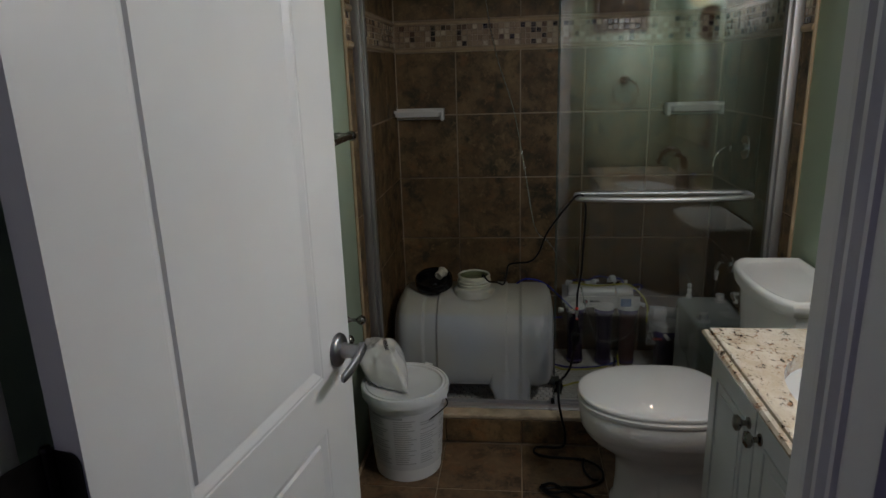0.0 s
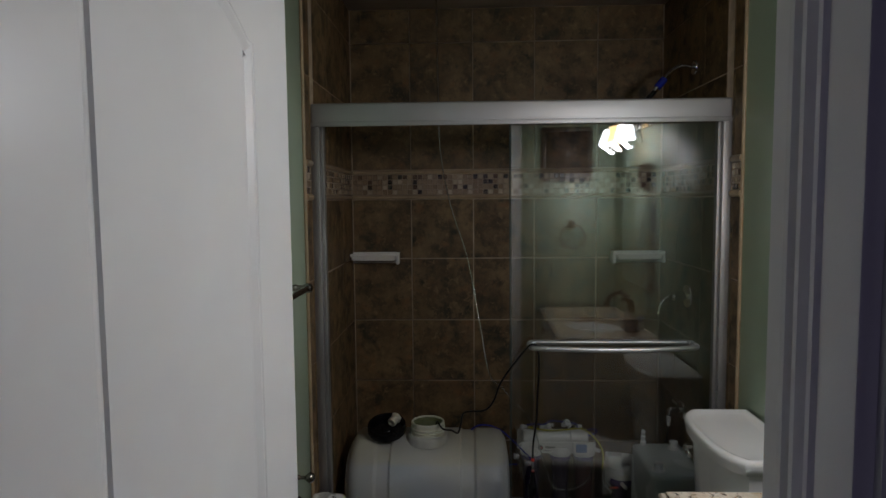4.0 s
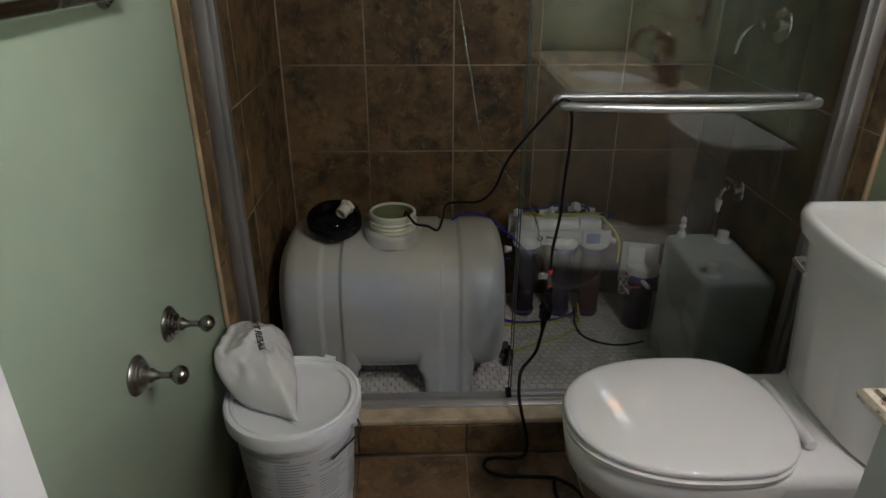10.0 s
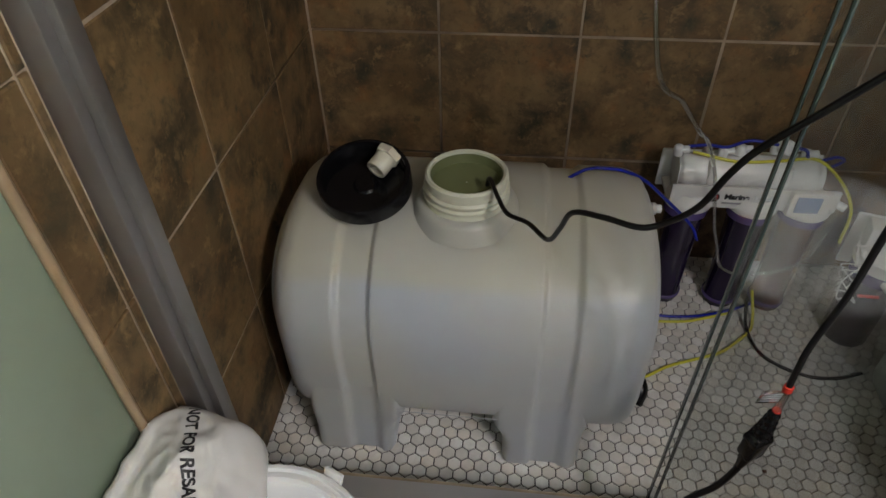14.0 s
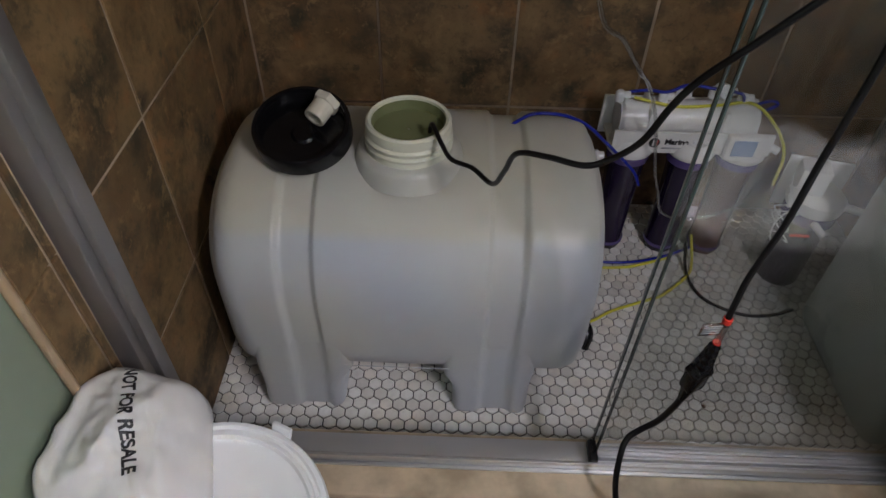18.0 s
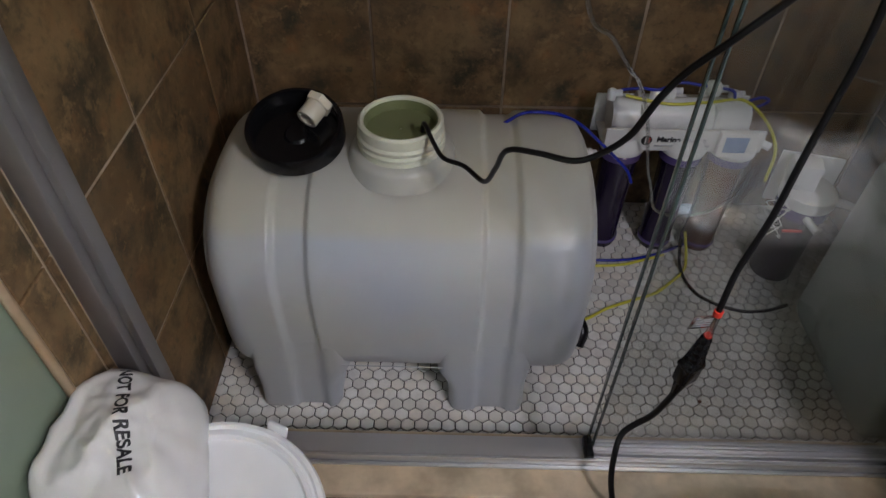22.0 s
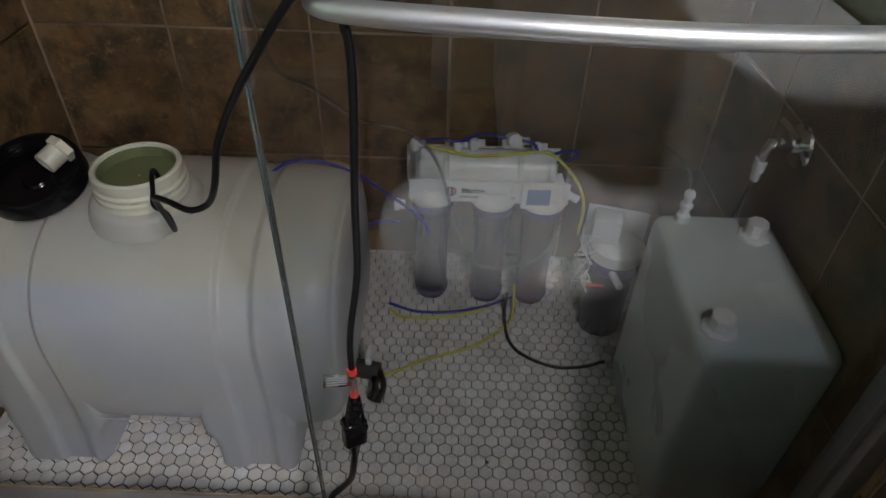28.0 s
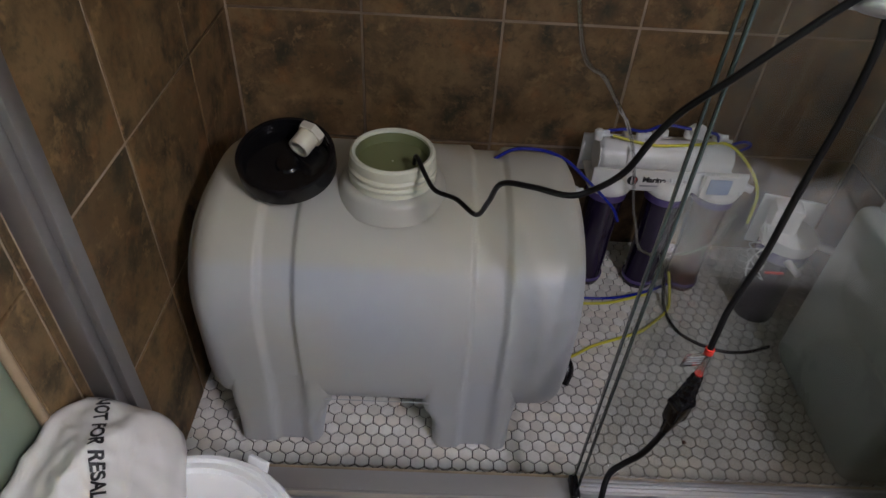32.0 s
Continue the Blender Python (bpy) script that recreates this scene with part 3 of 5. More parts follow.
fitting = part("pvc_fitting", lathe([(0.0125, 0.016), (0.0130, 0.0), (0.0180, 0.0), (0.0190, 0.002), (0.0190, 0.034), (0.010, 0.036)], 32, mouth_at), OLD_PVC, lid, "stained white pvc pipe fitting")
part("hex_flange", lathe([(0.017, 0.030), (0.0235, 0.031), (0.0245, 0.033), (0.0245, 0.043), (0.0235, 0.045), (0.012, 0.046)], 6, mouth_at), OLD_PVC, fitting, soft=False)

# ---- reverse osmosis filter ----
ro = thing("water_filter", "white reverse osmosis water filter with three smoked housings", "water filter", (0.008, 0.042, 0.017))
part("bracket", box(0.790, 1.135, -0.115, -0.108, 0.270, 0.368, 0.003), WHITE_PLASTIC, ro, "white sheet metal bracket")
part("bracket_shelf", box(0.800, 1.150, -0.205, -0.100, 0.288, 0.296, 0.002), WHITE_PLASTIC, ro)
part("front_plate", box(0.802, 1.150, -0.214, -0.206, 0.286, 0.340, 0.002), WHITE_PLASTIC, ro, "white front plate with a printed logo")
part("rust_stain", box(0.792, 0.806, -0.110, -0.104, 0.300, 0.330, 0.002), RUST, ro, "brown rust mark")
memb = part("membrane_housing", tube([(0.815, -0.155, 0.342), (0.825, -0.155, 0.342), (0.835, -0.155, 0.342), (1.085, -0.155, 0.342), (1.10, -0.155, 0.342), (1.118, -0.155, 0.342)], lambda t: 0.030 if t < 0.02 else (0.040 if t < 0.9 else 0.034), 4, 28), WHITE_PLASTIC, ro, "white membrane cylinder")
for x in (0.875, 1.035):
    part("clip", box(x, x + 0.012, -0.198, -0.112, 0.298, 0.380, 0.004), WHITE_PLASTIC, ro)
for k, (x, y, sort) in enumerate(((0.852, -0.180, PURPLE), (0.988, -0.186, PURPLE), (1.098, -0.188, BROWN_CARTRIDGE))):
    m = Matrix.Translation((x, y, 0))
    cap = part("filter_head", lathe([(0.030, 0.276), (0.050, 0.276), (0.052, 0.280), (0.052, 0.292), (0.046, 0.300), (0.040, 0.312), (0.020, 0.314)], 36, m), WHITE_PLASTIC, ro, "white ribbed filter head")
    part("collar", lathe([(0.044, 0.254), (0.048, 0.256), (0.049, 0.273), (0.046, 0.277)], 36, m), PURPLE_CLEAR, ro, "violet tinted collar")
    cup = part("housing", lathe([(0.020, -0.014), (0.036, -0.014), (0.040, 0.0), (0.040, 0.012), (0.037, 0.016), (0.039, 0.12), (0.043, 0.24), (0.044, 0.256)], 36, m), sort, ro, "dark smoked filter housing")
    part("foot_ring", lathe([(0.039, 0.002), (0.0415, 0.004), (0.0415, 0.011), (0.039, 0.013)], 36, m, False), PURPLE_CLEAR, cup)
fin = [(0.792, -0.205, 0.268), (0.774, -0.206, 0.268)]
part("inlet", bar(*fin, 0.010), WHITE_PLASTIC, ro)
part("inlet_nut", bar((0.780, -0.2055, 0.268), (0.768, -0.2065, 0.268), 0.014, 8), WHITE_PLASTIC, ro)
meter = part("meter", box(1.045, 1.128, -0.232, -0.215, 0.284, 0.346, 0.004), WHITE_PLASTIC, ro, "small white meter with a blue screen")
part("screen", box(1.056, 1.106, -0.2345, -0.2325, 0.298, 0.338, 0.001), SCREEN, meter, "blue display")
part("outlet", bar((1.15, -0.19, 0.300), (1.175, -0.20, 0.292), 0.009), WHITE_PLASTIC, ro)
plate_m = pose(0.941, -0.2148, 0.3165, 90, 0, 0)
writing("lettering", "Marine", 0.0185, plate_m @ Matrix.Shear("XY", 4, (0.18, 0.0)), INK, ro, 0.0004, 0.0007)
for k in range(5):
    part("print_bar", box(0.976 + 0.0105 * k, 0.983 + 0.0105 * k, -0.2152, -0.2142, 0.311, 0.3215), LABEL, ro)
part("print_bar", box(0.990, 1.034, -0.2152, -0.2142, 0.2985, 0.3035), GREY_INK, ro)
part("print_bar", box(0.912, 0.958, -0.2152, -0.2142, 0.2985, 0.3025), GREY_INK, ro)
logo = part("logo_shape", lathe([(0.012, 0.0), (0.012, 0.001)], 20, pose(0.893, -0.2144, 0.314, 90, 0, 0)), INK, ro, "round black and orange emblem")
part("logo_stripe", box(0.889, 0.892, -0.2160, -0.2156, 0.305, 0.323), LABEL, logo)
part("logo_stripe", box(0.897, 0.901, -0.2160, -0.2156, 0.307, 0.321), RED, logo)
for x, z in ((0.812, 0.393), (0.905, 0.393), (0.94, 0.400), (1.01, 0.408), (1.035, 0.408), (1.075, 0.395)):
    part("elbow", lathe([(0.004, -0.012), (0.011, -0.012), (0.011, 0.006), (0.008, 0.010), (0.004, 0.012)], 12, Matrix.Translation((x, -0.155, z))), WHITE_PLASTIC, ro)
    part("elbow_arm", bar((x, -0.155, z), (x + 0.022, -0.158, z + 0.004), 0.008), WHITE_PLASTIC, ro)
part("shutoff", lathe([(0.008, -0.014), (0.015, -0.012), (0.017, 0.0), (0.015, 0.012), (0.008, 0.014)], 16, pose(1.022, -0.165, 0.417, 70, 0, 20)), WHITE_PLASTIC, ro)
part("blue_line", tube([(0.83, -0.155, 0.402), (0.87, -0.16, 0.410), (0.91, -0.158, 0.406), (0.95, -0.16, 0.425), (1.0, -0.165, 0.422), (1.06, -0.17, 0.415), (1.075, -0.165, 0.395)], 0.0035), BLUE_TUBE, ro)
part("yellow_line", tube([(0.84, -0.165, 0.395), (0.93, -0.18, 0.385), (1.02, -0.175, 0.388), (1.10, -0.16, 0.385), (1.16, -0.18, 0.340), (1.185, -0.21, 0.29), (1.18, -0.23, 0.22)], 0.0035), YELLOW_TUBE, ro)
part("blue_loop", tube([(1.10, -0.15, 0.370), (1.15, -0.13, 0.375), (1.175, -0.12, 0.360), (1.15, -0.12, 0.342), (1.11, -0.14, 0.345)], 0.0035), BLUE_TUBE, ro)

# second filter cartridge with its white head and box of wires
di = thing("cartridge_filter", "dark filter cartridge with white head and loose wires", "water filter", (1.266, -0.235, 0.003), -14)
part("housing", lathe([(0.03, 0.0), (0.046, 0.0), (0.049, 0.008), (0.050, 0.19), (0.053, 0.196)], 32), PURPLE, di, "dark smoked housing")
part("collar", lathe([(0.053, 0.190), (0.057, 0.194), (0.057, 0.222), (0.05, 0.226)], 32), PURPLE_CLEAR, di)
part("head", lathe([(0.058, 0.222), (0.060, 0.228), (0.059, 0.250), (0.045, 0.262), (0.02, 0.264)], 32), WHITE_PLASTIC, di)
part("bracket", box(-0.075, 0.055, 0.035, 0.042, 0.18, 0.315, 0.003), WHITE_PLASTIC, di, "white metal mounting plate")
part("switch_box", box(-0.06, 0.0, -0.03, 0.02, 0.262, 0.325, 0.006), WHITE_PLASTIC, di, "white switch box")
part("port", bar((0.055, -0.02, 0.243), (0.088, -0.03, 0.243), 0.009), WHITE_PLASTIC, di)
part("port", bar((0.0, -0.055, 0.210), (0.02, -0.09, 0.205), 0.008), WHITE_PLASTIC, di)
part("red_tip", bar((-0.012, -0.094, 0.205), (-0.050, -0.100, 0.203), 0.0030), RED, di, "thin red tube")
for k in range(5):
    random.seed(k)
    pts = [(-0.055 + random.uniform(-0.03, 0.02), -0.06 + random.uniform(-0.03, 0.03), 0.30 - 0.03 * j + random.uniform(-0.02, 0.02)) for j in range(6)]
    part("wire", tube(pts, 0.0014, 6, 5), WHITE_PLASTIC, di)

# ---- square jug ----
jug = thing("plastic_jug", "grey-green translucent square plastic container with white caps", "container", (1.381, -0.528, 0.003))


def jug_ring(z, w, d, r, lean=0.0):
    ring = []
    for k in range(48):
        a = 2 * math.pi * (k + 0.5) / 48
        e = 2 / 11.0
        ring.append((math.copysign(abs(math.cos(a)) ** e, math.cos(a)) * w, math.copysign(abs(math.sin(a)) ** e, math.sin(a)) * d + lean, z))
    return ring


part("body", grid_skin([jug_ring(*r) for r in ((0.0, 0.098, 0.165, 0), (0.006, 0.104, 0.171, 0), (0.02, 0.107, 0.175, 0), (0.40, 0.108, 0.176, 0), (0.412, 0.1072, 0.1752, 0), (0.420, 0.104, 0.172, 0), (0.4245, 0.098, 0.166, 0), (0.426, 0.090, 0.158, 0), (0.425, 0.04, 0.08, 0))]), JUG, jug, angle=50)
for x, y, r, h in ((0.060, 0.112, 0.025, 0.032), (-0.070, -0.120, 0.025, 0.032)):
    m = Matrix.Translation((x, y, 0.424))
    cap = part("cap", lathe([(0.012, 0.0), (r * 1.15, 0.0), (r * 1.1, 0.006), (r * 0.72, 0.008), (r * 0.68, h * 0.6), (r * 0.75, h), (r * 0.6, h + 0.002), (0.004, h + 0.002)], 8 if r > 0.02 else 14, m), WHITE_PLASTIC, jug, "white screw cap", soft=False)
noz = part("nozzle", lathe([(0.012, 0.0), (0.0135, 0.004), (0.0125, 0.016), (0.008, 0.020), (0.008, 0.030), (0.0115, 0.034), (0.0115, 0.039), (0.007, 0.043), (0.007, 0.052), (0.010, 0.056), (0.0095, 0.063), (0.005, 0.069)], 18, Matrix.Translation((-0.058, 0.150, 0.424))), WHITE_PLASTIC, jug, "stepped white hose nozzle")
part("hose", tube([(-0.058, 0.150, 0.492), (-0.066, 0.170, 0.522), (-0.10, 0.22, 0.540), (-0.15, 0.29, 0.53)], 0.003), CLEAR_TUBE, noz, "thin clear tube")

# spigot low on the right shower wall
spigot = thing("spigot", "chrome water spigot with white adapter on the shower wall", "tap", (XR, -0.350, 0.575))
part("rose", lathe([(0.004, 0.0), (0.040, 0.0), (0.038, 0.008), (0.016, 0.016)], 28, pose(0, 0, 0, 0, -90, 0)), CHROME, spigot)
part("spout", tube([(-0.008, 0, 0), (-0.06, 0, 0.002), (-0.085, 0, -0.004), (-0.092, 0, -0.028)], 0.013, 6, 14), CHROME, spigot)
part("cross_handle", tube([(-0.045, -0.035, 0.03), (-0.048, 0, 0.034), (-0.045, 0.035, 0.03)], 0.007), CHROME, spigot)
part("adapter", lathe([(0.010, -0.07), (0.011, -0.068), (0.011, -0.05), (0.015, -0.048), (0.015, -0.028), (0.010, -0.026)], 16, Matrix.Translation((-0.092, 0, 0))), WHITE_PLASTIC, spigot, "white plastic hose adapter")
part("hose", tube([(-0.092, 0, -0.07), (-0.094, 0.006, -0.10), (-0.10, 0.02, -0.18), (-0.12, 0.04, -0.30), (-0.14, 0.05, -0.48)], 0.004), RUBBER, spigot, "thin black hose")

spigot.matrix_basis = spigot.matrix_basis @ Matrix.Diagonal((0.62, 1, 1, 1))

# shower valve, hand shower arm
valve = thing("shower_valve", "chrome shower mixer with a lever on the shower wall", "shower valve", (XR, -0.40, 1.085))
part("plate", lathe([(0.004, 0.0), (0.050, 0.0), (0.048, 0.006), (0.03, 0.012)], 32, pose(0, 0, 0, 0, -90, 0)), CHROME, valve)
part("stem", bar((-0.008, 0, 0), (-0.06, 0, 0), 0.020), CHROME, valve)
part("lever", tube([(-0.055, 0, 0), (-0.085, -0.005, -0.005), (-0.115, -0.01, -0.03), (-0.125, -0.012, -0.075)], 0.008), CHROME, valve)
arm = thing("hand_shower", "chrome hand shower with blue hose coupling", "hand shower", (XR, -0.43, 2.03))
part("rose", lathe([(0.004, 0.0), (0.03, 0.0), (0.028, 0.006), (0.012, 0.010)], 24, pose(0, 0, 0, 0, -90, 0)), CHROME, arm)
part("pipe", tube([(0, 0, 0), (-0.05, 0, 0.008), (-0.09, 0, -0.01), (-0.14, -0.01, -0.06), (-0.17, -0.015, -0.10)], 0.009), CHROME, arm)
part("coupling", bar((-0.125, -0.008, -0.045), (-0.155, -0.012, -0.080), 0.015), BLUE_TUBE, arm, "blue plastic coupling")
part("hose", tube([(-0.165, -0.014, -0.095), (-0.21, -0.02, -0.15), (-0.23, -0.02, -0.24), (-0.22, -0.02, -0.30)], 0.010), RUBBER, arm)


crumb = thing("debris_crumb", "tiny dark crumb of grit on the hexagon tiles", "debris", (0.991, -0.626, 0.006))
part("grit", lathe([(0.001, 0.0), (0.0038, 0.0005), (0.0044, 0.0022), (0.0030, 0.0040), (0.0008, 0.0046)], 7), RUST, crumb, soft=False)


# ---- soap dishes ----
def soap_dish(x):
    d = thing("soap_dish", "white ceramic soap dish set into brown tile", "soap dish", (x, -0.004, 1.225), 0, "soap dishes on the shower wall")
    part("tray", grid_skin([[(sx * w, y, z) for sx, y in ((-1, 0.0), (-1, -dep * 0.7), (-0.86, -dep), (0.86, -dep), (1, -dep * 0.7), (1, 0.0))] for z, w, dep in ((-0.022, 0.095, 0.045), (-0.012, 0.112, 0.078), (0.006, 0.118, 0.085), (0.010, 0.116, 0.083))]), PORCELAIN, d)
    part("rim", box(-0.118, 0.118, -0.088, -0.074, 0.006, 0.020, 0.005, 3), PORCELAIN, d)
    for s in (-1, 1):
        part("wing", box(s * 0.118 - 0.008, s * 0.118 + 0.008, -0.080, 0.0, -0.032, 0.026, 0.006, 3), PORCELAIN, d)
    part("back", box(-0.118, 0.118, -0.012, 0.0, -0.030, 0.024, 0.004, 2), PORCELAIN, d)
    return d


soap_dish(0.108)
soap_dish(1.375)

# ---- bucket and bag ----
bucket = thing("bucket", "white plastic bucket with a snap-on lid and printed grey label", "bucket", (0.171, -1.046, 0.0))
part("body", lathe([(0.02, 0.002), (0.118, 0.0), (0.122, 0.004), (0.140, 0.300), (0.150, 0.302), (0.150, 0.318), (0.141, 0.322), (0.142, 0.345)], 64), BUCKET_WHITE, bucket)
part("lid", lathe([(0.156, 0.318), (0.160, 0.320), (0.161, 0.350), (0.158, 0.356), (0.152, 0.357), (0.149, 0.352), (0.145, 0.352), (0.143, 0.357), (0.138, 0.357), (0.135, 0.349), (0.128, 0.346), (0.05, 0.347), (0.002, 0.347)], 72), BUCKET_WHITE, bucket, "white lid with a raised rim")
rows = []
for z in np.linspace(0.055, 0.285, 6):
    r = 0.122 + 0.018 * z / 0.30 + 0.0022
    rows.append([(r * math.cos(a), r * math.sin(a), z) for a in np.linspace(-2.85, 0.25, 40)])
label = part("label", grid_skin(rows, False, False), LABEL, bucket, "grey-white printed label")
random.seed(4)


def wrapped_bar(a0, a1, z, h, material, name="print_line"):
    rows = []
    for q in (z, z + h):
        r = 0.122 + 0.018 * q / 0.30 + 0.0032
        rows.append([(r * math.cos(a), r * math.sin(a), q) for a in np.linspace(a0, a1, 8)])
    part(name, grid_skin(rows, False, False), material, label)


for col in (-2.45, -1.75, -1.05, -0.40):
    z = 0.262
    while z > 0.075:
        if random.random() < 0.88:
            wrapped_bar(col, col + random.uniform(0.35, 0.60), z, 0.0035, GREY_INK)
        z -= 0.0095
wrapped_bar(-2.4, -1.5, 0.272, 0.009, GREY_INK, "print_heading")
for a in (-0.25, 2.9):
    m = pose(0, 0, 0, 0, 0, math.degrees(a))
    part("ear", box(0.148, 0.160, -0.014, 0.014, 0.296, 0.330, 0.004, 2, None, m), BUCKET_WHITE, bucket)
part("bail", tube([(0.158 * math.cos(-0.25), 0.158 * math.sin(-0.25), 0.313), (0.175 * math.cos(-0.42), 0.175 * math.sin(-0.42), 0.300), (0.165 * math.cos(-0.9), 0.165 * math.sin(-0.9), 0.27)], 0.0022), RUBBER, bucket, "thin dark wire handle")
part("pull_tab", box(-0.004, 0.004, -0.016, 0.016, -0.010, 0.010, 0.003, 2, None, pose(0.166 * math.cos(1.15), 0.166 * math.sin(1.15), 0.348, 0, 25, math.degrees(1.15))), BUCKET_WHITE, bucket, "white lid pull tab")

bucket.matrix_basis = bucket.matrix_basis @ Matrix.Diagonal((0.985, 0.985, 0.955, 1))

bag = thing("plastic_bag", "stuffed white plastic bag with black print, lying on the bucket", "bag")
RIM = [(0.020, -0.862, 0.418), (0.078, -0.862, 0.396), (0.132, -0.875, 0.368), (0.155, -0.940, 0.362), (0.172, -1.000, 0.360), (0.186, -1.080, 0.358), (0.191, -1.142, 0.357), (0.150, -1.128, 0.358), (0.092, -1.106, 0.362), (0.045, -1.086, 0.382), (0.010, -1.064, 0.425), (-0.004, -1.030, 0.452), (-0.004, -0.960, 0.452), (-0.002, -0.895, 0.435)]
rim = spline(RIM + RIM[:1], 5)[:-1]
mid = Vector((0.080, -0.985, 0.0))
rings = []
for k in range(26):
    r = max(0.02, 1 - k / 25)
    ring = []
    for p in rim:
        q = Vector((mid.x + (p.x - mid.x) * r, mid.y + (p.y - mid.y) * r, 0))
        lift = (1 - r ** 2.6) ** 0.62
        peak = 0.470 + 0.012 * max(0, 1 - ((q.x - 0.03) / 0.09) ** 2) - 0.03 * max(0, -1.03 - q.y) / 0.1
        z = p.z + (peak - p.z) * lift
        crease = abs(noise.noise(Vector((q.x * 16 + 3, q.y * 11, z * 9)))) * 0.024 + abs(noise.noise(Vector((q.x * 38 + q.y * 12, q.y * 30, 2)))) * 0.009 + noise.noise(Vector((q.x * 70, q.y * 60, 5))) * 0.002
        radial = 0.0035 * math.sin(11 * math.atan2(p.y - mid.y, p.x - mid.x)) * r**3
        ring.append((max(q.x, -0.004), q.y, z - crease * min(1, 4 * (1 - r)) + radial))
    rings.append(ring)
under = [[(max(mid.x + (p.x - mid.x) * r, 0.002), mid.y + (p.y - mid.y) * r, max(0.3485, p.z - d)) for p in rim] for r, d in ((0.5, 0.10), (0.82, 0.055), (0.96, 0.016))]
sack = part("sack", grid_skin(under + rings), BAG, bag, angle=75)
part("corner_fold", tube([(0.155, -1.105, 0.366), (0.182, -1.135, 0.362), (0.200, -1.155, 0.358)], lambda t: 0.016 - 0.013 * t, 6, 10), BAG, bag, "folded film corner")
TEXT_A, TEXT_B = Vector((0.053, -0.886, 0)), Vector((0.104, -1.020, 0))
bag_text = writing("lettering", "NOT FOR RESALE", 0.0205, pose(0, 0, 0), INK, bag, 0.0, 0.0007)
sack_mesh = sack.data
skin = BVHTree.FromPolygons([v.co.copy() for v in sack_mesh.vertices], [list(q.vertices) for q in sack_mesh.polygons])
along = (TEXT_B - TEXT_A).normalized()
side_ = Vector((-along.y, along.x, 0))
centre = (TEXT_A + TEXT_B) / 2
fine = bmesh.new()
fine.from_mesh(bag_text.data)
bmesh.ops.triangulate(fine, faces=fine.faces)
for _ in range(2):
    bmesh.ops.subdivide_edges(fine, edges=[e for e in fine.edges if e.calc_length() > 0.004], cuts=1)
    bmesh.ops.triangulate(fine, faces=fine.faces)
fine.to_mesh(bag_text.data)
fine.free()
for v in bag_text.data.vertices:
    q = centre + along * v.co.x + side_ * v.co.y
    hit = skin.ray_cast(Vector((q.x, q.y, 0.7)), Vector((0, 0, -1)))
    v.co = Vector((q.x, q.y, (hit[0].z if hit[0] else 0.46) + 0.0012))

bag.matrix_basis = Matrix.Translation((0.001, 0.006, -0.011))

# ---- toilet ----
toilet = thing("toilet", "white porcelain two-piece toilet with closed seat lid", "toilet", (1.036, -1.217, 0.0))


def egg(z, tip, back, half, n=56, p=2.2):
    """An elongated outline along x: tip at -x."""
    ring = []
    for k in range(n):
        a = 2 * math.pi * k / n
        c, s = math.cos(a), math.sin(a)
        x = back * abs(c) ** (2 / 3.2) if c > 0 else -tip * abs(c) ** (2 / p)
        ring.append((x, math.copysign(abs(s) ** (2 / 2.2), s) * half, z))
    return ring


def tank_ring(z, x0, x1, half, bow=0.0):
    pts = []
    for k in range(13):
        q = -1 + k / 6
        pts.append((x0 - bow * (1 - q * q) + 0.03 * abs(q) ** 6, q * half, z))
    x1 = min(x1, 0.457)
    pts += [(x1, half, z), (x1, -half, z)]
    return pts


part("bowl", grid_skin([egg(z, t, b, h) for z, t, b, h in ((0.0, 0.152, 0.26, 0.108), (0.018, 0.150, 0.26, 0.106), (0.03, 0.140, 0.25, 0.100), (0.10, 0.136, 0.24, 0.098), (0.17, 0.138, 0.24, 0.099), (0.20, 0.150, 0.24, 0.108), (0.23, 0.184, 0.24, 0.132), (0.26, 0.224, 0.24, 0.157), (0.285, 0.245, 0.24, 0.171), (0.300, 0.251, 0.24, 0.175), (0.304, 0.255, 0.24, 0.178), (0.375, 0.263, 0.24, 0.183), (0.382, 0.256, 0.235, 0.177))]), PORCELAIN, toilet, angle=60)
part("deck", box(0.10, 0.45, -0.172, 0.172, 0.27, 0.388, 0.028, 5), PORCELAIN, toilet)
part("hinge_bar", bar((0.205, -0.10, 0.404), (0.205, 0.10, 0.404), 0.010), WHITE_PLASTIC, toilet)
part("pedestal_back", grid_skin([tank_ring(z, *r) for z, r in ((0.30, (0.20, 0.46, 0.165, 0.0)), (0.36, (0.235, 0.463, 0.168, 0.006)), (0.39, (0.268, 0.466, 0.172, 0.010)))]), PORCELAIN, toilet)
part("seat", grid_skin([egg(z, t, b, h) for z, t, b, h in ((0.383, 0.258, 0.19, 0.180), (0.386, 0.267, 0.195, 0.187), (0.396, 0.268, 0.195, 0.188), (0.400, 0.262, 0.19, 0.183))]), WHITE_PLASTIC, toilet, "white seat ring")
dome = [(0.402, 0.255, 0.19, 0.176), (0.404, 0.264, 0.195, 0.184), (0.411, 0.2655, 0.196, 0.1855)]
for k in range(1, 15):
    q = k / 14
    f = math.cos(q * math.pi / 2)
    dome.append((0.411 + 0.0185 * math.sin(q * math.pi / 2) ** 0.62, max(0.004, 0.2655 * f), max(0.003, 0.196 * f), max(0.003, 0.1855 * f)))
part("seat_lid", grid_skin([egg(*r) for r in dome]), PORCELAIN, toilet, "glossy white closed lid", angle=60)
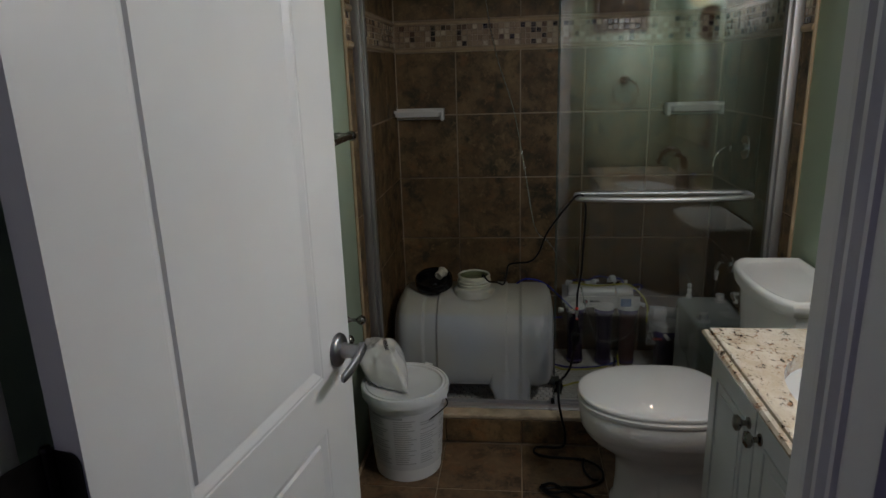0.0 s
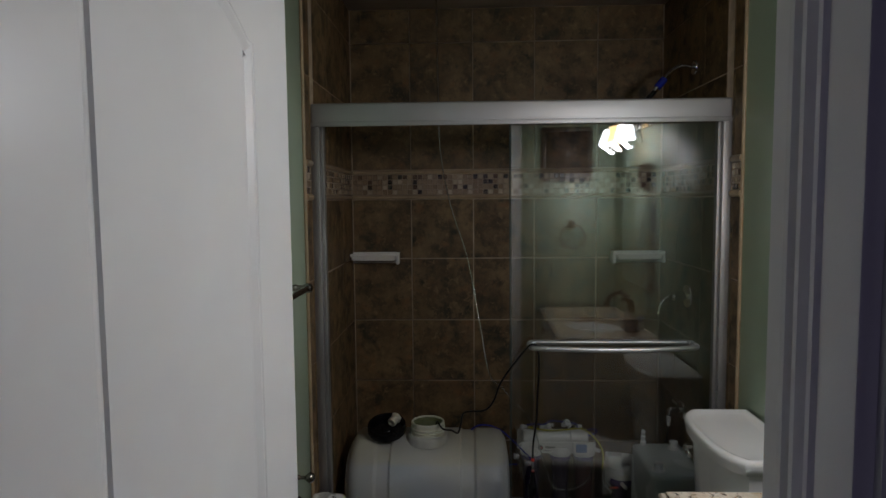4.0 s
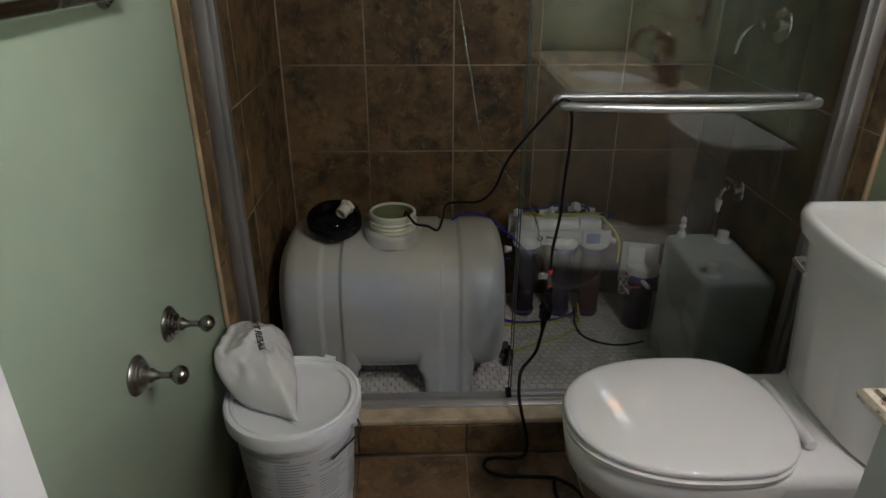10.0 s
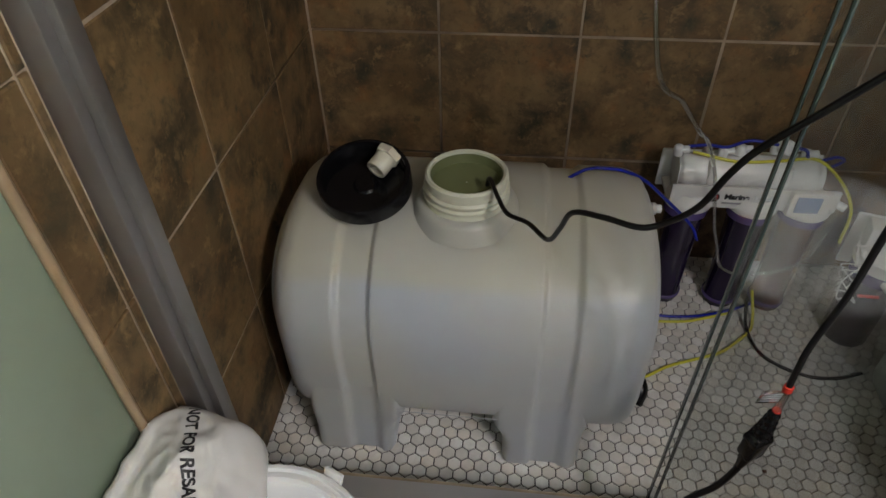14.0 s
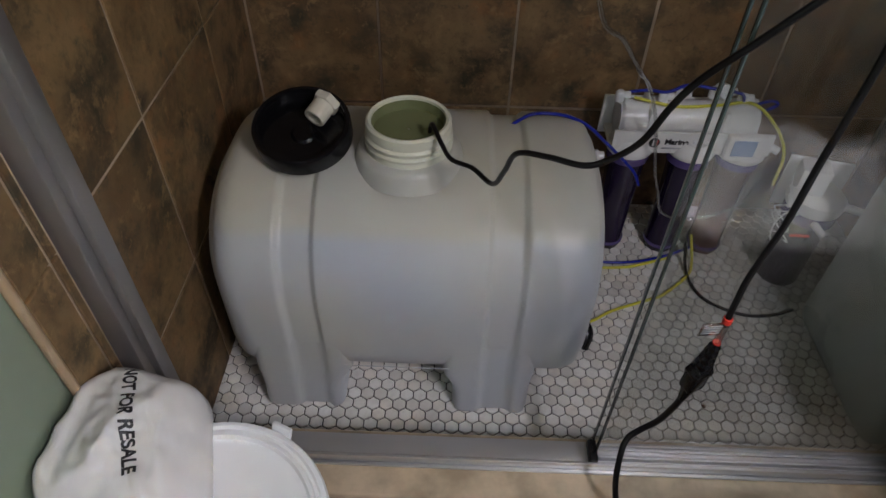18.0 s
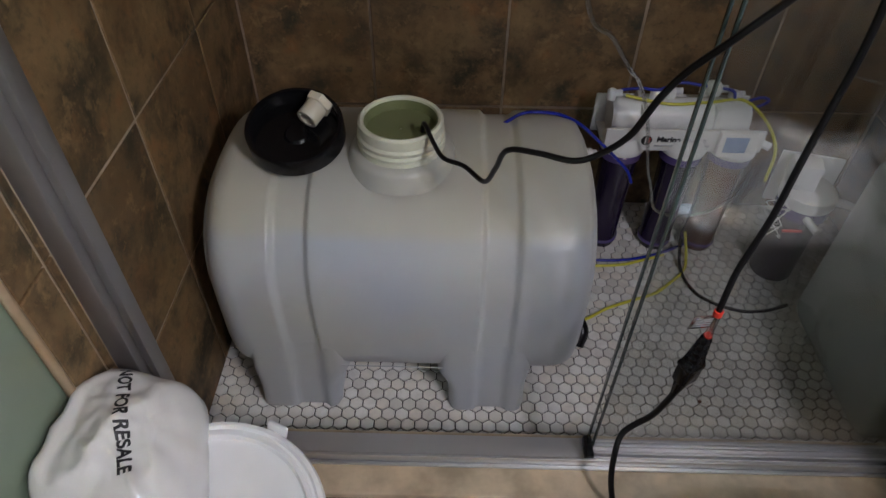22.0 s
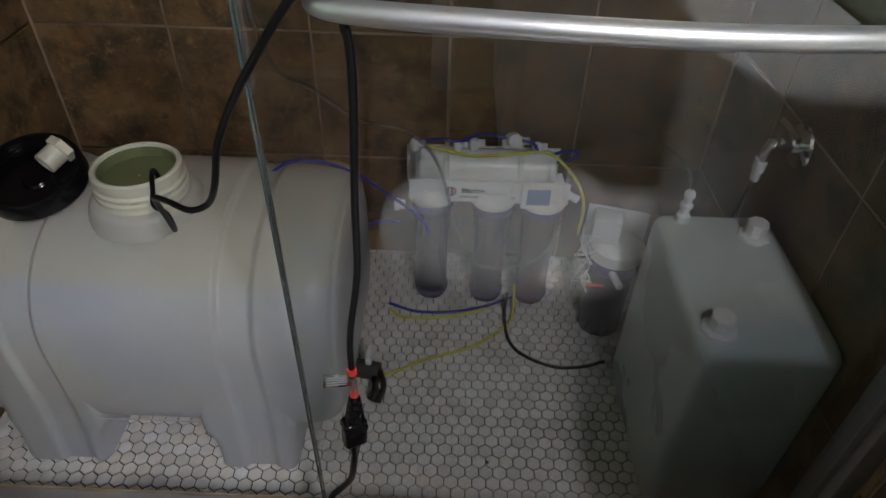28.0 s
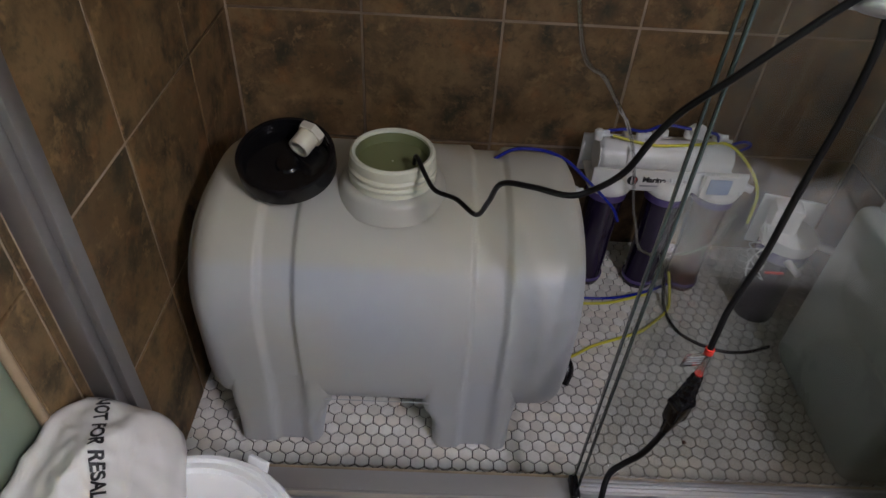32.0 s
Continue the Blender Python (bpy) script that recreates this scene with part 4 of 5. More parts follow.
for s in (-1, 1):
    part("hinge", bar((0.205, s * 0.075 - 0.022, 0.402), (0.205, s * 0.075 + 0.022, 0.402), 0.011), WHITE_PLASTIC, toilet)


part("cistern", grid_skin([tank_ring(z, *r) for z, r in ((0.385, (0.285, 0.462, 0.168, 0.0)), (0.40, (0.275, 0.466, 0.180, 0.012)), (0.74, (0.258, 0.468, 0.203, 0.018)), (0.748, (0.258, 0.468, 0.203, 0.018)))]), PORCELAIN, toilet, angle=50)
part("cistern_lid", grid_skin([tank_ring(z, *r) for z, r in ((0.748, (0.252, 0.470, 0.210, 0.022)), (0.752, (0.244, 0.472, 0.217, 0.026)), (0.778, (0.240, 0.472, 0.222, 0.026)), (0.788, (0.241, 0.472, 0.221, 0.026)), (0.794, (0.247, 0.470, 0.216, 0.026)), (0.795, (0.252, 0.452, 0.211, 0.025)), (0.793, (0.258, 0.447, 0.206, 0.024)), (0.787, (0.268, 0.440, 0.197, 0.022)), (0.785, (0.275, 0.436, 0.190, 0.020)), (0.785, (0.33, 0.42, 0.10, 0.0)))]), PORCELAIN, toilet, "heavy porcelain cistern lid with sunken top", angle=50)
part("rear_base", box(-0.03, 0.20, -0.101, 0.101, 0.0, 0.25, 0.022, 4), PORCELAIN, toilet)
part("flush_lever", tube([(0.255, 0.150, 0.690), (0.238, 0.150, 0.690), (0.232, 0.140, 0.688), (0.230, 0.095, 0.682)], 0.007), CHROME, toilet, "chrome flush lever")
for s in (-1, 1):
    part("bolt_cap", lathe([(0.018, 0.0), (0.017, 0.012), (0.008, 0.02), (0.002, 0.021)], 16, Matrix.Translation((0.13, s * 0.118, 0.0))), WHITE_PLASTIC, toilet)

# ---- vanity ----
VX, VY0, VY1, VZ = 1.028, -2.575, -1.665, 0.765
vanity = thing("vanity_cabinet", "pale grey painted vanity cabinet with panelled doors", "cabinet")
part("carcass", box(VX + 0.02, XR, VY0, VY1, 0.09, VZ, 0.003), CABINET, vanity)
part("plinth", box(VX + 0.075, XR, VY0, VY1 - 0.01, 0.0, 0.09), CABINET, vanity)


def panel_door(name, y0, y1, z0, z1, knob_y):
    d = part(name, box(VX, VX + 0.019, y0, y1, z0, z1, 0.003), CABINET, vanity)
    for a, b, c, e in ((y0 + 0.05, y1 - 0.05, z0 + 0.055, z0 + 0.061), (y0 + 0.05, y1 - 0.05, z1 - 0.061, z1 - 0.055), (y0 + 0.05, y0 + 0.056, z0 + 0.061, z1 - 0.061), (y1 - 0.056, y1 - 0.05, z0 + 0.061, z1 - 0.061)):
        part("moulding", box(VX - 0.004, VX + 0.002, a, b, c, e, 0.0015), CABINET, d)
    part("field", box(VX - 0.003, VX + 0.002, y0 + 0.075, y1 - 0.075, z0 + 0.08, z1 - 0.08, 0.003), CABINET, d)
    k = part("knob", lathe([(0.012, 0.0), (0.012, 0.003), (0.006, 0.006), (0.0055, 0.014), (0.012, 0.018), (0.0165, 0.022), (0.016, 0.028), (0.009, 0.032), (0.002, 0.033)], 24, pose(VX, knob_y, 0.704, 0, -90, 0)), NICKEL, d, "round brushed nickel knob")
    return d


panel_door("cabinet_door", -1.958, -1.672, 0.105, 0.755, -1.930)
panel_door("cabinet_door", -2.250, -1.964, 0.105, 0.755, -1.992)
panel_door("cabinet_door", -2.562, -2.256, 0.105, 0.755, -2.285)

top = thing("countertop", "polished cream, brown and rust speckled granite countertop", "countertop")
SX, SY, SA, SB = 1.248, -2.005, 0.172, 0.225
top_bm = bmesh.new()
inner = [(SX + SA * math.cos(2 * math.pi * k / 64), SY + SB * math.sin(2 * math.pi * k / 64)) for k in range(64)]


def to_edge(x, y, x0, x1, y0, y1):
    dx, dy = x - SX, y - SY
    s = min(((x1 if dx > 0 else x0) - SX) / dx if abs(dx) > 1e-6 else 9, ((y1 if dy > 0 else y0) - SY) / dy if abs(dy) > 1e-6 else 9)
    return SX + dx * s, SY + dy * s


EX = (1.005, XR - 0.001, VY0 - 0.01, -1.645)
outer = [to_edge(x, y, *EX) for x, y in inner]
for k, (cx, cy) in enumerate(((1.005, -1.645), (XR - 0.001, -1.645), (XR - 0.001, VY0 - 0.01), (1.005, VY0 - 0.01))):
    j = min(range(64), key=lambda i: (outer[i][0] - cx) ** 2 + (outer[i][1] - cy) ** 2)
    outer[j] = (cx, cy)


def shrunk(p, d):
    return (min(max(p[0], EX[0] + d), EX[1] - d * 0), min(max(p[1], EX[2] + d), EX[3] - d))


levels = [[(x, y, 0.768) for x, y in inner], [(x, y, 0.768) for x, y in (shrunk(p, 0.010) for p in outer)], [(x, y, 0.776) for x, y in (shrunk(p, 0.002) for p in outer)], [(x, y, 0.784) for x, y in outer], [(x, y, 0.790) for x, y in (shrunk(p, 0.004) for p in outer)], [(x, y, 0.792) for x, y in (shrunk(p, 0.012) for p in outer)], [(x, y, 0.798) for x, y in (shrunk(p, 0.014) for p in outer)], [(x, y, 0.800) for x, y in (shrunk(p, 0.018) for p in outer)], [(x, y, 0.800) for x, y in inner], [(x, y, 0.768) for x, y in inner]]
cut = len(levels) - 3
part("edge_moulding", grid_skin(levels[:cut + 1], True, False), GRANITE, top, "stepped ogee edge of the granite", soft=False)
part("top_slab", grid_skin(levels[cut:], True, False), GRANITE, top, soft=False)
sink = thing("sink", "white oval undermount porcelain sink", "sink", (SX, SY, 0.768))
part("basin", grid_skin([[(SA * s * math.cos(a), SB * s * math.sin(a), z) for a in (2 * math.pi * k / 56 for k in range(56))] for s, z in ((1.06, 0.0), (1.01, 0.001), (1.0, -0.004), (0.97, -0.04), (0.88, -0.085), (0.70, -0.118), (0.45, -0.135), (0.12, -0.141), (0.10, -0.146), (0.02, -0.147))], True, False), PORCELAIN, sink, angle=60)
part("drain", lathe([(0.024, -0.141), (0.022, -0.138), (0.012, -0.139), (0.002, -0.139)], 24), CHROME, sink)

faucet = thing("faucet", "brushed nickel basin faucet on the granite top", "faucet", (1.440, -1.985, 0.800))
part("base", box(-0.025, 0.025, -0.085, 0.085, 0.0, 0.016, 0.007, 3), NICKEL, faucet)
part("spout", tube([(0, 0, 0.01), (-0.002, 0, 0.09), (-0.02, 0, 0.15), (-0.065, 0, 0.175), (-0.11, 0, 0.155), (-0.128, 0, 0.115)], lambda t: 0.015 - 0.004 * t, 8, 16), NICKEL, faucet)
part("aerator", bar((-0.128, 0, 0.118), (-0.131, 0, 0.098), 0.0125), NICKEL, faucet)
for s in (-1, 1):
    part("handle_base", lathe([(0.021, 0.0), (0.020, 0.02), (0.013, 0.035), (0.012, 0.05), (0.002, 0.055)], 20, Matrix.Translation((0, s * 0.065, 0.012))), NICKEL, faucet)
    part("lever", tube([(0, s * 0.065, 0.060), (-0.01, s * 0.085, 0.072), (-0.015, s * 0.125, 0.085)], lambda t: 0.009 - 0.003 * t), NICKEL, faucet)
soap = thing("soap_dispenser", "squarish violet glass soap dispenser with chrome and black pump", "soap dispenser", (1.395, -1.800, 0.800), 20)


def squarish(z, w):
    return [(math.copysign(abs(math.cos(a)) ** 0.5, math.cos(a)) * w, math.copysign(abs(math.sin(a)) ** 0.5, math.sin(a)) * w, z) for a in (2 * math.pi * (k + 0.5) / 40 for k in range(40))]


part("bottle", grid_skin([squarish(z, w) for z, w in ((0.0, 0.030), (0.001, 0.034), (0.006, 0.037), (0.074, 0.037), (0.084, 0.033), (0.088, 0.026))]), SOAP_GLASS, soap)
part("collar", lathe([(0.031, 0.084), (0.036, 0.086), (0.037, 0.090), (0.037, 0.110), (0.034, 0.116), (0.022, 0.121), (0.012, 0.124)], 32), CHROME, soap, "ringed chrome collar")
part("collar_ring", lathe([(0.036, 0.097), (0.0382, 0.098), (0.0382, 0.103), (0.036, 0.104)], 32, None, False), CHROME, soap)
part("pump", tube([(0, 0, 0.120), (0, 0, 0.140), (-0.001, -0.001, 0.158), (-0.008, -0.004, 0.172)], lambda t: 0.019 - 0.002 * t, 6, 18), BLACK_PLASTIC, soap, "black pump stem")
part("pump_head", tube([(0.006, 0.004, 0.166), (-0.006, -0.003, 0.178), (-0.024, -0.009, 0.186), (-0.044, -0.016, 0.184), (-0.058, -0.020, 0.176)], lambda t: 0.016 - 0.008 * t, 6, 16), BLACK_PLASTIC, soap, "curved black pump head")
part("pump_cap", tube([(0.004, 0.004, 0.181), (-0.010, -0.003, 0.1945), (-0.026, -0.009, 0.1985)], lambda t: 0.008 - 0.003 * t, 6, 12), CHROME, soap, "chrome trim on the pump")
soap.matrix_basis = soap.matrix_basis @ Matrix.Diagonal((0.95, 0.95, 0.88, 1))
tub = thing("small_tub", "small pale blue and white tub on the granite top", "tub", (1.440, -1.845, 0.800))
part("body", lathe([(0.02, 0.0), (0.028, 0.001), (0.030, 0.004), (0.030, 0.050)], 28), WHITE_PLASTIC, tub)
part("cap", lathe([(0.031, 0.048), (0.032, 0.050), (0.032, 0.066), (0.029, 0.069), (0.002, 0.069)], 28), SCREEN, tub, "pale blue cap")

for piece in (vanity, top, sink, faucet, soap, tub):
    piece.matrix_basis = Matrix.Translation((0.010, 0.006, 0.012)) @ piece.matrix_basis

# mirror, vanity light, picture and towel ring
mirror = thing("mirror", "large frameless wall mirror above the vanity", "mirror", (XR, 0, 0))
part("mirror_glass", box(-0.001, 0.005, -2.38, -1.72, 1.02, 1.68, 0.002), MIRROR, mirror)
light = thing("vanity_light", "three-lamp vanity light with glowing glass shades", "wall lamp", (XR + 0.005, -2.04, 1.90))
part("back_plate", box(-0.025, 0.0, -0.30, 0.30, -0.04, 0.04, 0.008, 3), NICKEL, light)
for k, (dy, mat_) in enumerate(((-0.20, SHADE_WHITE), (0.0, SHADE_WARM), (0.20, SHADE_WHITE))):
    part("arm", tube([(-0.02, dy, 0.0), (-0.09, dy, 0.022), (-0.125, dy, 0.0)], 0.008), NICKEL, light)
    sh = part("shade", lathe([(0.030, -0.010), (0.036, -0.03), (0.046, -0.07), (0.055, -0.10)], 24, Matrix.Translation((-0.125, dy, 0)), False), mat_, light, "glowing glass shade")
    sh.visible_shadow = False
picture = thing("picture_frame", "dark framed picture on the green wall", "picture", (1.19, YD, 1.78))
part("print", box(-0.13, 0.13, 0.002, 0.012, -0.14, 0.14), PICTURE, picture, "dark print behind glass")
for x0, x1, z0, z1 in ((-0.16, 0.16, 0.14, 0.17), (-0.16, 0.16, -0.17, -0.14), (-0.16, -0.13, -0.14, 0.14), (0.13, 0.16, -0.14, 0.14)):
    part("frame_bar", box(x0, x1, 0.0, 0.022, z0, z1, 0.004), DARK_WOOD, picture)
ring_thing = thing("towel_ring", "brushed nickel towel ring on the green wall", "towel ring", (1.225, YD, 1.335))
part("rose", lathe([(0.004, 0.0), (0.028, 0.0), (0.027, 0.006), (0.014, 0.014), (0.010, 0.04), (0.014, 0.05), (0.004, 0.055)], 24, pose(0, 0, 0, -90, 0, 0)), NICKEL, ring_thing)
part("ring", tube([(0.075 * math.sin(a), 0.045, -0.075 + 0.075 * math.cos(a)) for a in np.linspace(0.1, 6.18, 36)], 0.005, 2), NICKEL, ring_thing)

# ---- left wall fittings ----
rail = thing("towel_bar", "brushed nickel towel bar on the green wall", "towel bar", (-0.006, 0, 1.236))
ROSE = [(0.004, 0.0), (0.034, 0.0), (0.035, 0.003), (0.032, 0.007), (0.027, 0.009), (0.026, 0.012), (0.021, 0.014), (0.020, 0.017), (0.012, 0.021), (0.010, 0.032), (0.012, 0.040), (0.009, 0.046)]
for y in (-1.198, -1.83):
    part("rose", lathe(ROSE, 28, pose(0, y, 0, 0, 90, 0)), NICKEL, rail)
    part("knuckle", lathe([(0.004, -0.016), (0.012, -0.012), (0.016, 0.0), (0.012, 0.012), (0.004, 0.016)], 20, pose(0.078, y, 0, 0, 90, 0)), NICKEL, rail)
    part("stem", bar((0.03, y, 0), (0.074, y, 0), 0.009), NICKEL, rail)
part("tube", bar((0.078, -1.83, 0), (0.078, -1.190, 0), 0.0095), NICKEL, rail)
hook = thing("robe_hook", "brushed nickel robe hook with stepped rose on green wall", "robe hook", (-0.006, -1.212, 0.641), 0, "robe hooks")
part("rose", lathe(ROSE[:9] + [(0.011, 0.022)], 32, pose(0, 0, 0, 0, 90, 0)), NICKEL, hook)
part("peg", lathe([(0.011, 0.016), (0.013, 0.022), (0.013, 0.028), (0.008, 0.034), (0.0055, 0.044), (0.006, 0.058), (0.012, 0.064), (0.0165, 0.071), (0.0165, 0.077), (0.012, 0.085), (0.003, 0.089)], 28, pose(0, 0, 0, 0, 90, 0)), NICKEL, hook)
copy_thing(hook, pose(-0.006, -1.367, 0.637))

# ---- door ----
DW, DT, DH = 0.658, 0.035, 2.03
door = thing("door", "white two-panel moulded door standing open", "door", (0.092, -2.595, 0.012), 80.7)
RX = (0.142, 0.535)                 # inner edges of the panels along the leaf


PZ = ((0.160, 0.752), (0.857, 1.753))      # lower and upper panel


def arch(x):
    """The underside of the top rail: level shoulders, then a low arch."""
    q = abs((x - (RX[0] + RX[1]) / 2) / ((RX[1] - RX[0]) / 2))
    return PZ[1][1] + 0.085 * max(0.0, 1 - (q / 0.93) ** 2)


def door_leaf():
    b = bmesh.new()
    for x0, x1, z0, z1 in ((0, DW, 0, PZ[0][0]), (0, DW, PZ[0][1], PZ[1][0]), (0, RX[0], PZ[0][0], PZ[0][1]), (RX[1], DW, PZ[0][0], PZ[0][1]), (0, RX[0], PZ[1][0], DH), (RX[1], DW, PZ[1][0], DH)):
        box(x0, x1, -DT, 0, z0, z1, 0, 2, b)
    xs = np.linspace(RX[0], RX[1], 25)
    for x0, x1 in zip(xs, xs[1:]):
        p = [(x0, arch(x0)), (x1, arch(x1)), (x1, DH), (x0, DH)]
        fr, bk = [b.verts.new((x, -DT, z)) for x, z in p], [b.verts.new((x, 0, z)) for x, z in p]
        b.faces.new(fr), b.faces.new(bk[::-1]), b.faces.new((fr[1], fr[0], bk[0], bk[1])), b.faces.new((fr[3], fr[2], bk[2], bk[3]))
    for z0, z1 in ((PZ[0][0], PZ[0][1]), (PZ[1][0], PZ[1][1] + 0.09)):
        box(RX[0], RX[1], -DT + 0.0105, -0.0105, z0, z1, 0, 2, b)
    bmesh.ops.remove_doubles(b, verts=b.verts, dist=0.0005)
    return b


part("leaf", door_leaf(), WHITE_PAINT, door, soft=False)


for z0, z1 in PZ:
    for side, face in ((-1, -DT), (1, 0.0)):
        prof = ((0.0, 0.0), (0.002, 0.0016), (0.006, 0.0016), (0.009, 0.0030), (0.020, 0.0086), (0.0235, 0.0092), (0.0260, 0.0040), (0.0300, 0.0040), (0.0300, 0.0108), (0.0, 0.0108))
        raised = bmesh.new()
        xs = np.linspace(RX[0] + 0.0295, RX[1] - 0.0295, 25)
        up = (lambda x: z1 - 0.0295) if z1 < 1 else (lambda x: arch(x) - 0.0295)
        for x0, x1 in zip(xs, xs[1:]):
            p = [(x0, z0 + 0.0295), (x1, z0 + 0.0295), (x1, up(x1)), (x0, up(x0))]
            raised.faces.new([raised.verts.new((x, face - side * 0.0042, z)) for x, z in p])
            raised.faces.new([raised.verts.new((x, face - side * 0.0100, z)) for x, z in p][::-1])
        bmesh.ops.remove_doubles(raised, verts=raised.verts, dist=0.0003)
        part("raised_field", raised, WHITE_PAINT, door, soft=False)

        def strip(points, inward):
            """points: the panel's edge from end to end; inward: at each point, the way into the panel."""
            return grid_skin([[(x + dx * w, face - side * h, z + dz * w) for w, h in prof] for (x, z), (dx, dz) in zip(points, inward)])

        part("moulding", strip([(RX[0], z0), (RX[1], z0)], [(1, 1), (-1, 1)]), WHITE_PAINT, door, soft=False)
        part("moulding", strip([(RX[0], z0), (RX[0], z1)], [(1, 1), (1, -1)]), WHITE_PAINT, door, soft=False)
        part("moulding", strip([(RX[1], z0), (RX[1], z1)], [(-1, 1), (-1, -1)]), WHITE_PAINT, door, soft=False)
        if z1 < 1:
            part("moulding", strip([(RX[0], z1), (RX[1], z1)], [(1, -1), (-1, -1)]), WHITE_PAINT, door, soft=False)
        else:
            xs = np.linspace(RX[0], RX[1], 25)
            part("moulding", strip([(x, arch(x)) for x in xs], [(1, -1)] + [(0, -1)] * 23 + [(-1, -1)]), WHITE_PAINT, door, soft=False)
HX, HZ = 0.600, 0.887
for side, face in ((-1, -DT), (1, 0.0)):
    turn = pose(HX, face, HZ, -90 * side, 0, 0)
    lev = part("handle_rose", lathe([(0.004, 0.0), (0.033, 0.0), (0.034, 0.003), (0.032, 0.008), (0.026, 0.012), (0.016, 0.014), (0.014, 0.030), (0.015, 0.046), (0.013, 0.052), (0.003, 0.053)], 36, turn), LEVER, door, "round satin metal rose")
    stem = part("stem", bar((HX, face + side * 0.012, HZ), (HX, face + side * 0.050, HZ), 0.0105, 18), LEVER, lev)
    blade = tube([(HX + 0.012, face + side * 0.049, HZ + 0.005), (HX - 0.004, face + side * 0.052, HZ + 0.001), (HX - 0.028, face + side * 0.053, HZ - 0.006), (HX - 0.052, face + side * 0.051, HZ - 0.012), (HX - 0.074, face + side * 0.048, HZ - 0.016), (HX - 0.085, face + side * 0.046, HZ - 0.017)], lambda t: 0.0135 - 0.0045 * t if t < 0.92 else 0.0094 - 0.04 * (t - 0.92), 8, 16)
    for v in blade.verts:
        v.co.y = face + side * 0.050 + (v.co.y - face - side * 0.050) * 0.60
    part("lever", blade, LEVER, lev, "flattened satin lever")
part("latch_plate", box(DW - 0.0005, DW + 0.0015, -DT / 2 - 0.012, -DT / 2 + 0.012, HZ - 0.028, HZ + 0.028, 0.001), LEVER, door)


def hinge_plate(w, h, t, r, m):
    """A flat leaf with rounded corners on one side, in the xz plane of m."""
    ring = [(0, -h), (0, h)]
    for a in range(90, -1, -15):
        ring.append((w - r + r * math.cos(radians(a)), h - r + r * math.sin(radians(a))))
    for a in range(0, -91, -15):
        ring.append((w - r + r * math.cos(radians(a)), -h + r + r * math.sin(radians(a))))
    b = panel_xy(ring, 0, t)
    b.transform(m @ pose(0, 0, 0, 90, 0, 0))
    return b


for z in (0.2, 0.992, 1.82):
    pin = part("hinge", bar((-0.006, 0.005, z - 0.045), (-0.006, 0.005, z + 0.045), 0.0068), HINGE, door, "dark bronze butt hinge")
    part("pin_tip", lathe([(0.0068, 0.0), (0.0072, 0.002), (0.005, 0.006), (0.001, 0.007)], 14, Matrix.Translation((-0.006, 0.005, z + 0.045))), HINGE, pin)
    part("hinge_leaf", hinge_plate(0.036, 0.0445, 0.0018, 0.014, pose(-0.0003, 0.004, z, 0, 0, -90)), HINGE, pin)
    part("hinge_leaf", hinge_plate(0.052, 0.0445, 0.0018, 0.014, pose(-0.008, 0.006, z, 0, 0, 170)), HINGE, pin)

# ---- cords and tubes ----
pump_cord = thing("pump_cord", "black power cord from the tank opening to the shower rail", "power cord")
part("cord", tube([(0.420, -0.440, 0.500), (0.426, -0.468, 0.556), (0.432, -0.490, 0.566), (0.445, -0.525, 0.560), (0.461, -0.563, 0.560), (0.492, -0.590, 0.566), (0.520, -0.633, 0.572), (0.532, -0.665, 0.620), (0.542, -0.696, 0.672), (0.575, -0.728, 0.692), (0.612, -0.757, 0.703), (0.638, -0.764, 0.718), (0.660, -0.785, 0.758), (0.675, -0.795, 0.806), (0.692, -0.803, 0.842), (0.718, -0.822, 0.886), (0.748, -0.836, 0.930), (0.771, -0.846, 0.962), (0.785, -0.851, 0.978), (0.796, -0.852, 0.981), (0.806, -0.848, 0.977), (0.813, -0.843, 0.962), (0.816, -0.841, 0.945)], 0.0038), RUBBER, pump_cord)
drop = thing("extension_cord", "black extension cord hanging over the rail to the floor", "power cord")
part("cord", tube([(0.808, -0.841, 0.948), (0.810, -0.842, 0.92), (0.809, -0.844, 0.87), (0.804, -0.844, 0.78), (0.801, -0.845, 0.70), (0.790, -0.848, 0.625), (0.787, -0.852, 0.59), (0.787, -0.854, 0.545)], 0.0038), RUBBER, drop)
part("sleeve", bar((0.787, -0.854, 0.553), (0.787, -0.855, 0.513), 0.0048), CLEAR_TUBE, drop)
part("red_band", bar((0.787, -0.854, 0.559), (0.787, -0.854, 0.551), 0.0056), RED, drop, "red plastic band")
part("red_band", bar((0.787, -0.855, 0.514), (0.787, -0.855, 0.511), 0.0052), RED, drop, "red plastic band")
part("tag", box(-0.030, 0.0, -0.0006, 0.0006, -0.010, 0.012, 0, 2, None, pose(0.784, -0.857, 0.542, 0, 6, 12)), CLEAR_TUBE, drop, "small clear printed cable tag")
for k in range(4):
    part("tag_line", box(-0.027, -0.003, -0.0014, -0.0008, -0.006 + 0.004 * k, -0.0045 + 0.004 * k, 0, 2, None, pose(0.784, -0.857, 0.542, 0, 6, 12)), GREY_INK, drop)
plug = part("plug", tube([(0.787, -0.855, 0.512), (0.786, -0.855, 0.496), (0.785, -0.855, 0.478), (0.784, -0.855, 0.462)], lambda t: 0.0058 + 0.0060 * t + 0.0012 * (int(t * 9) % 2), 6, 14), BLACK_PLASTIC, drop, "black moulded plug")
socket = box(-0.0145, 0.0145, -0.0110, 0.0110, -0.046, 0.0, 0.005, 3, None, pose(0.784, -0.855, 0.464, 0, 4, 28))
part("socket", socket, BLACK_PLASTIC, drop, "black moulded cable socket")
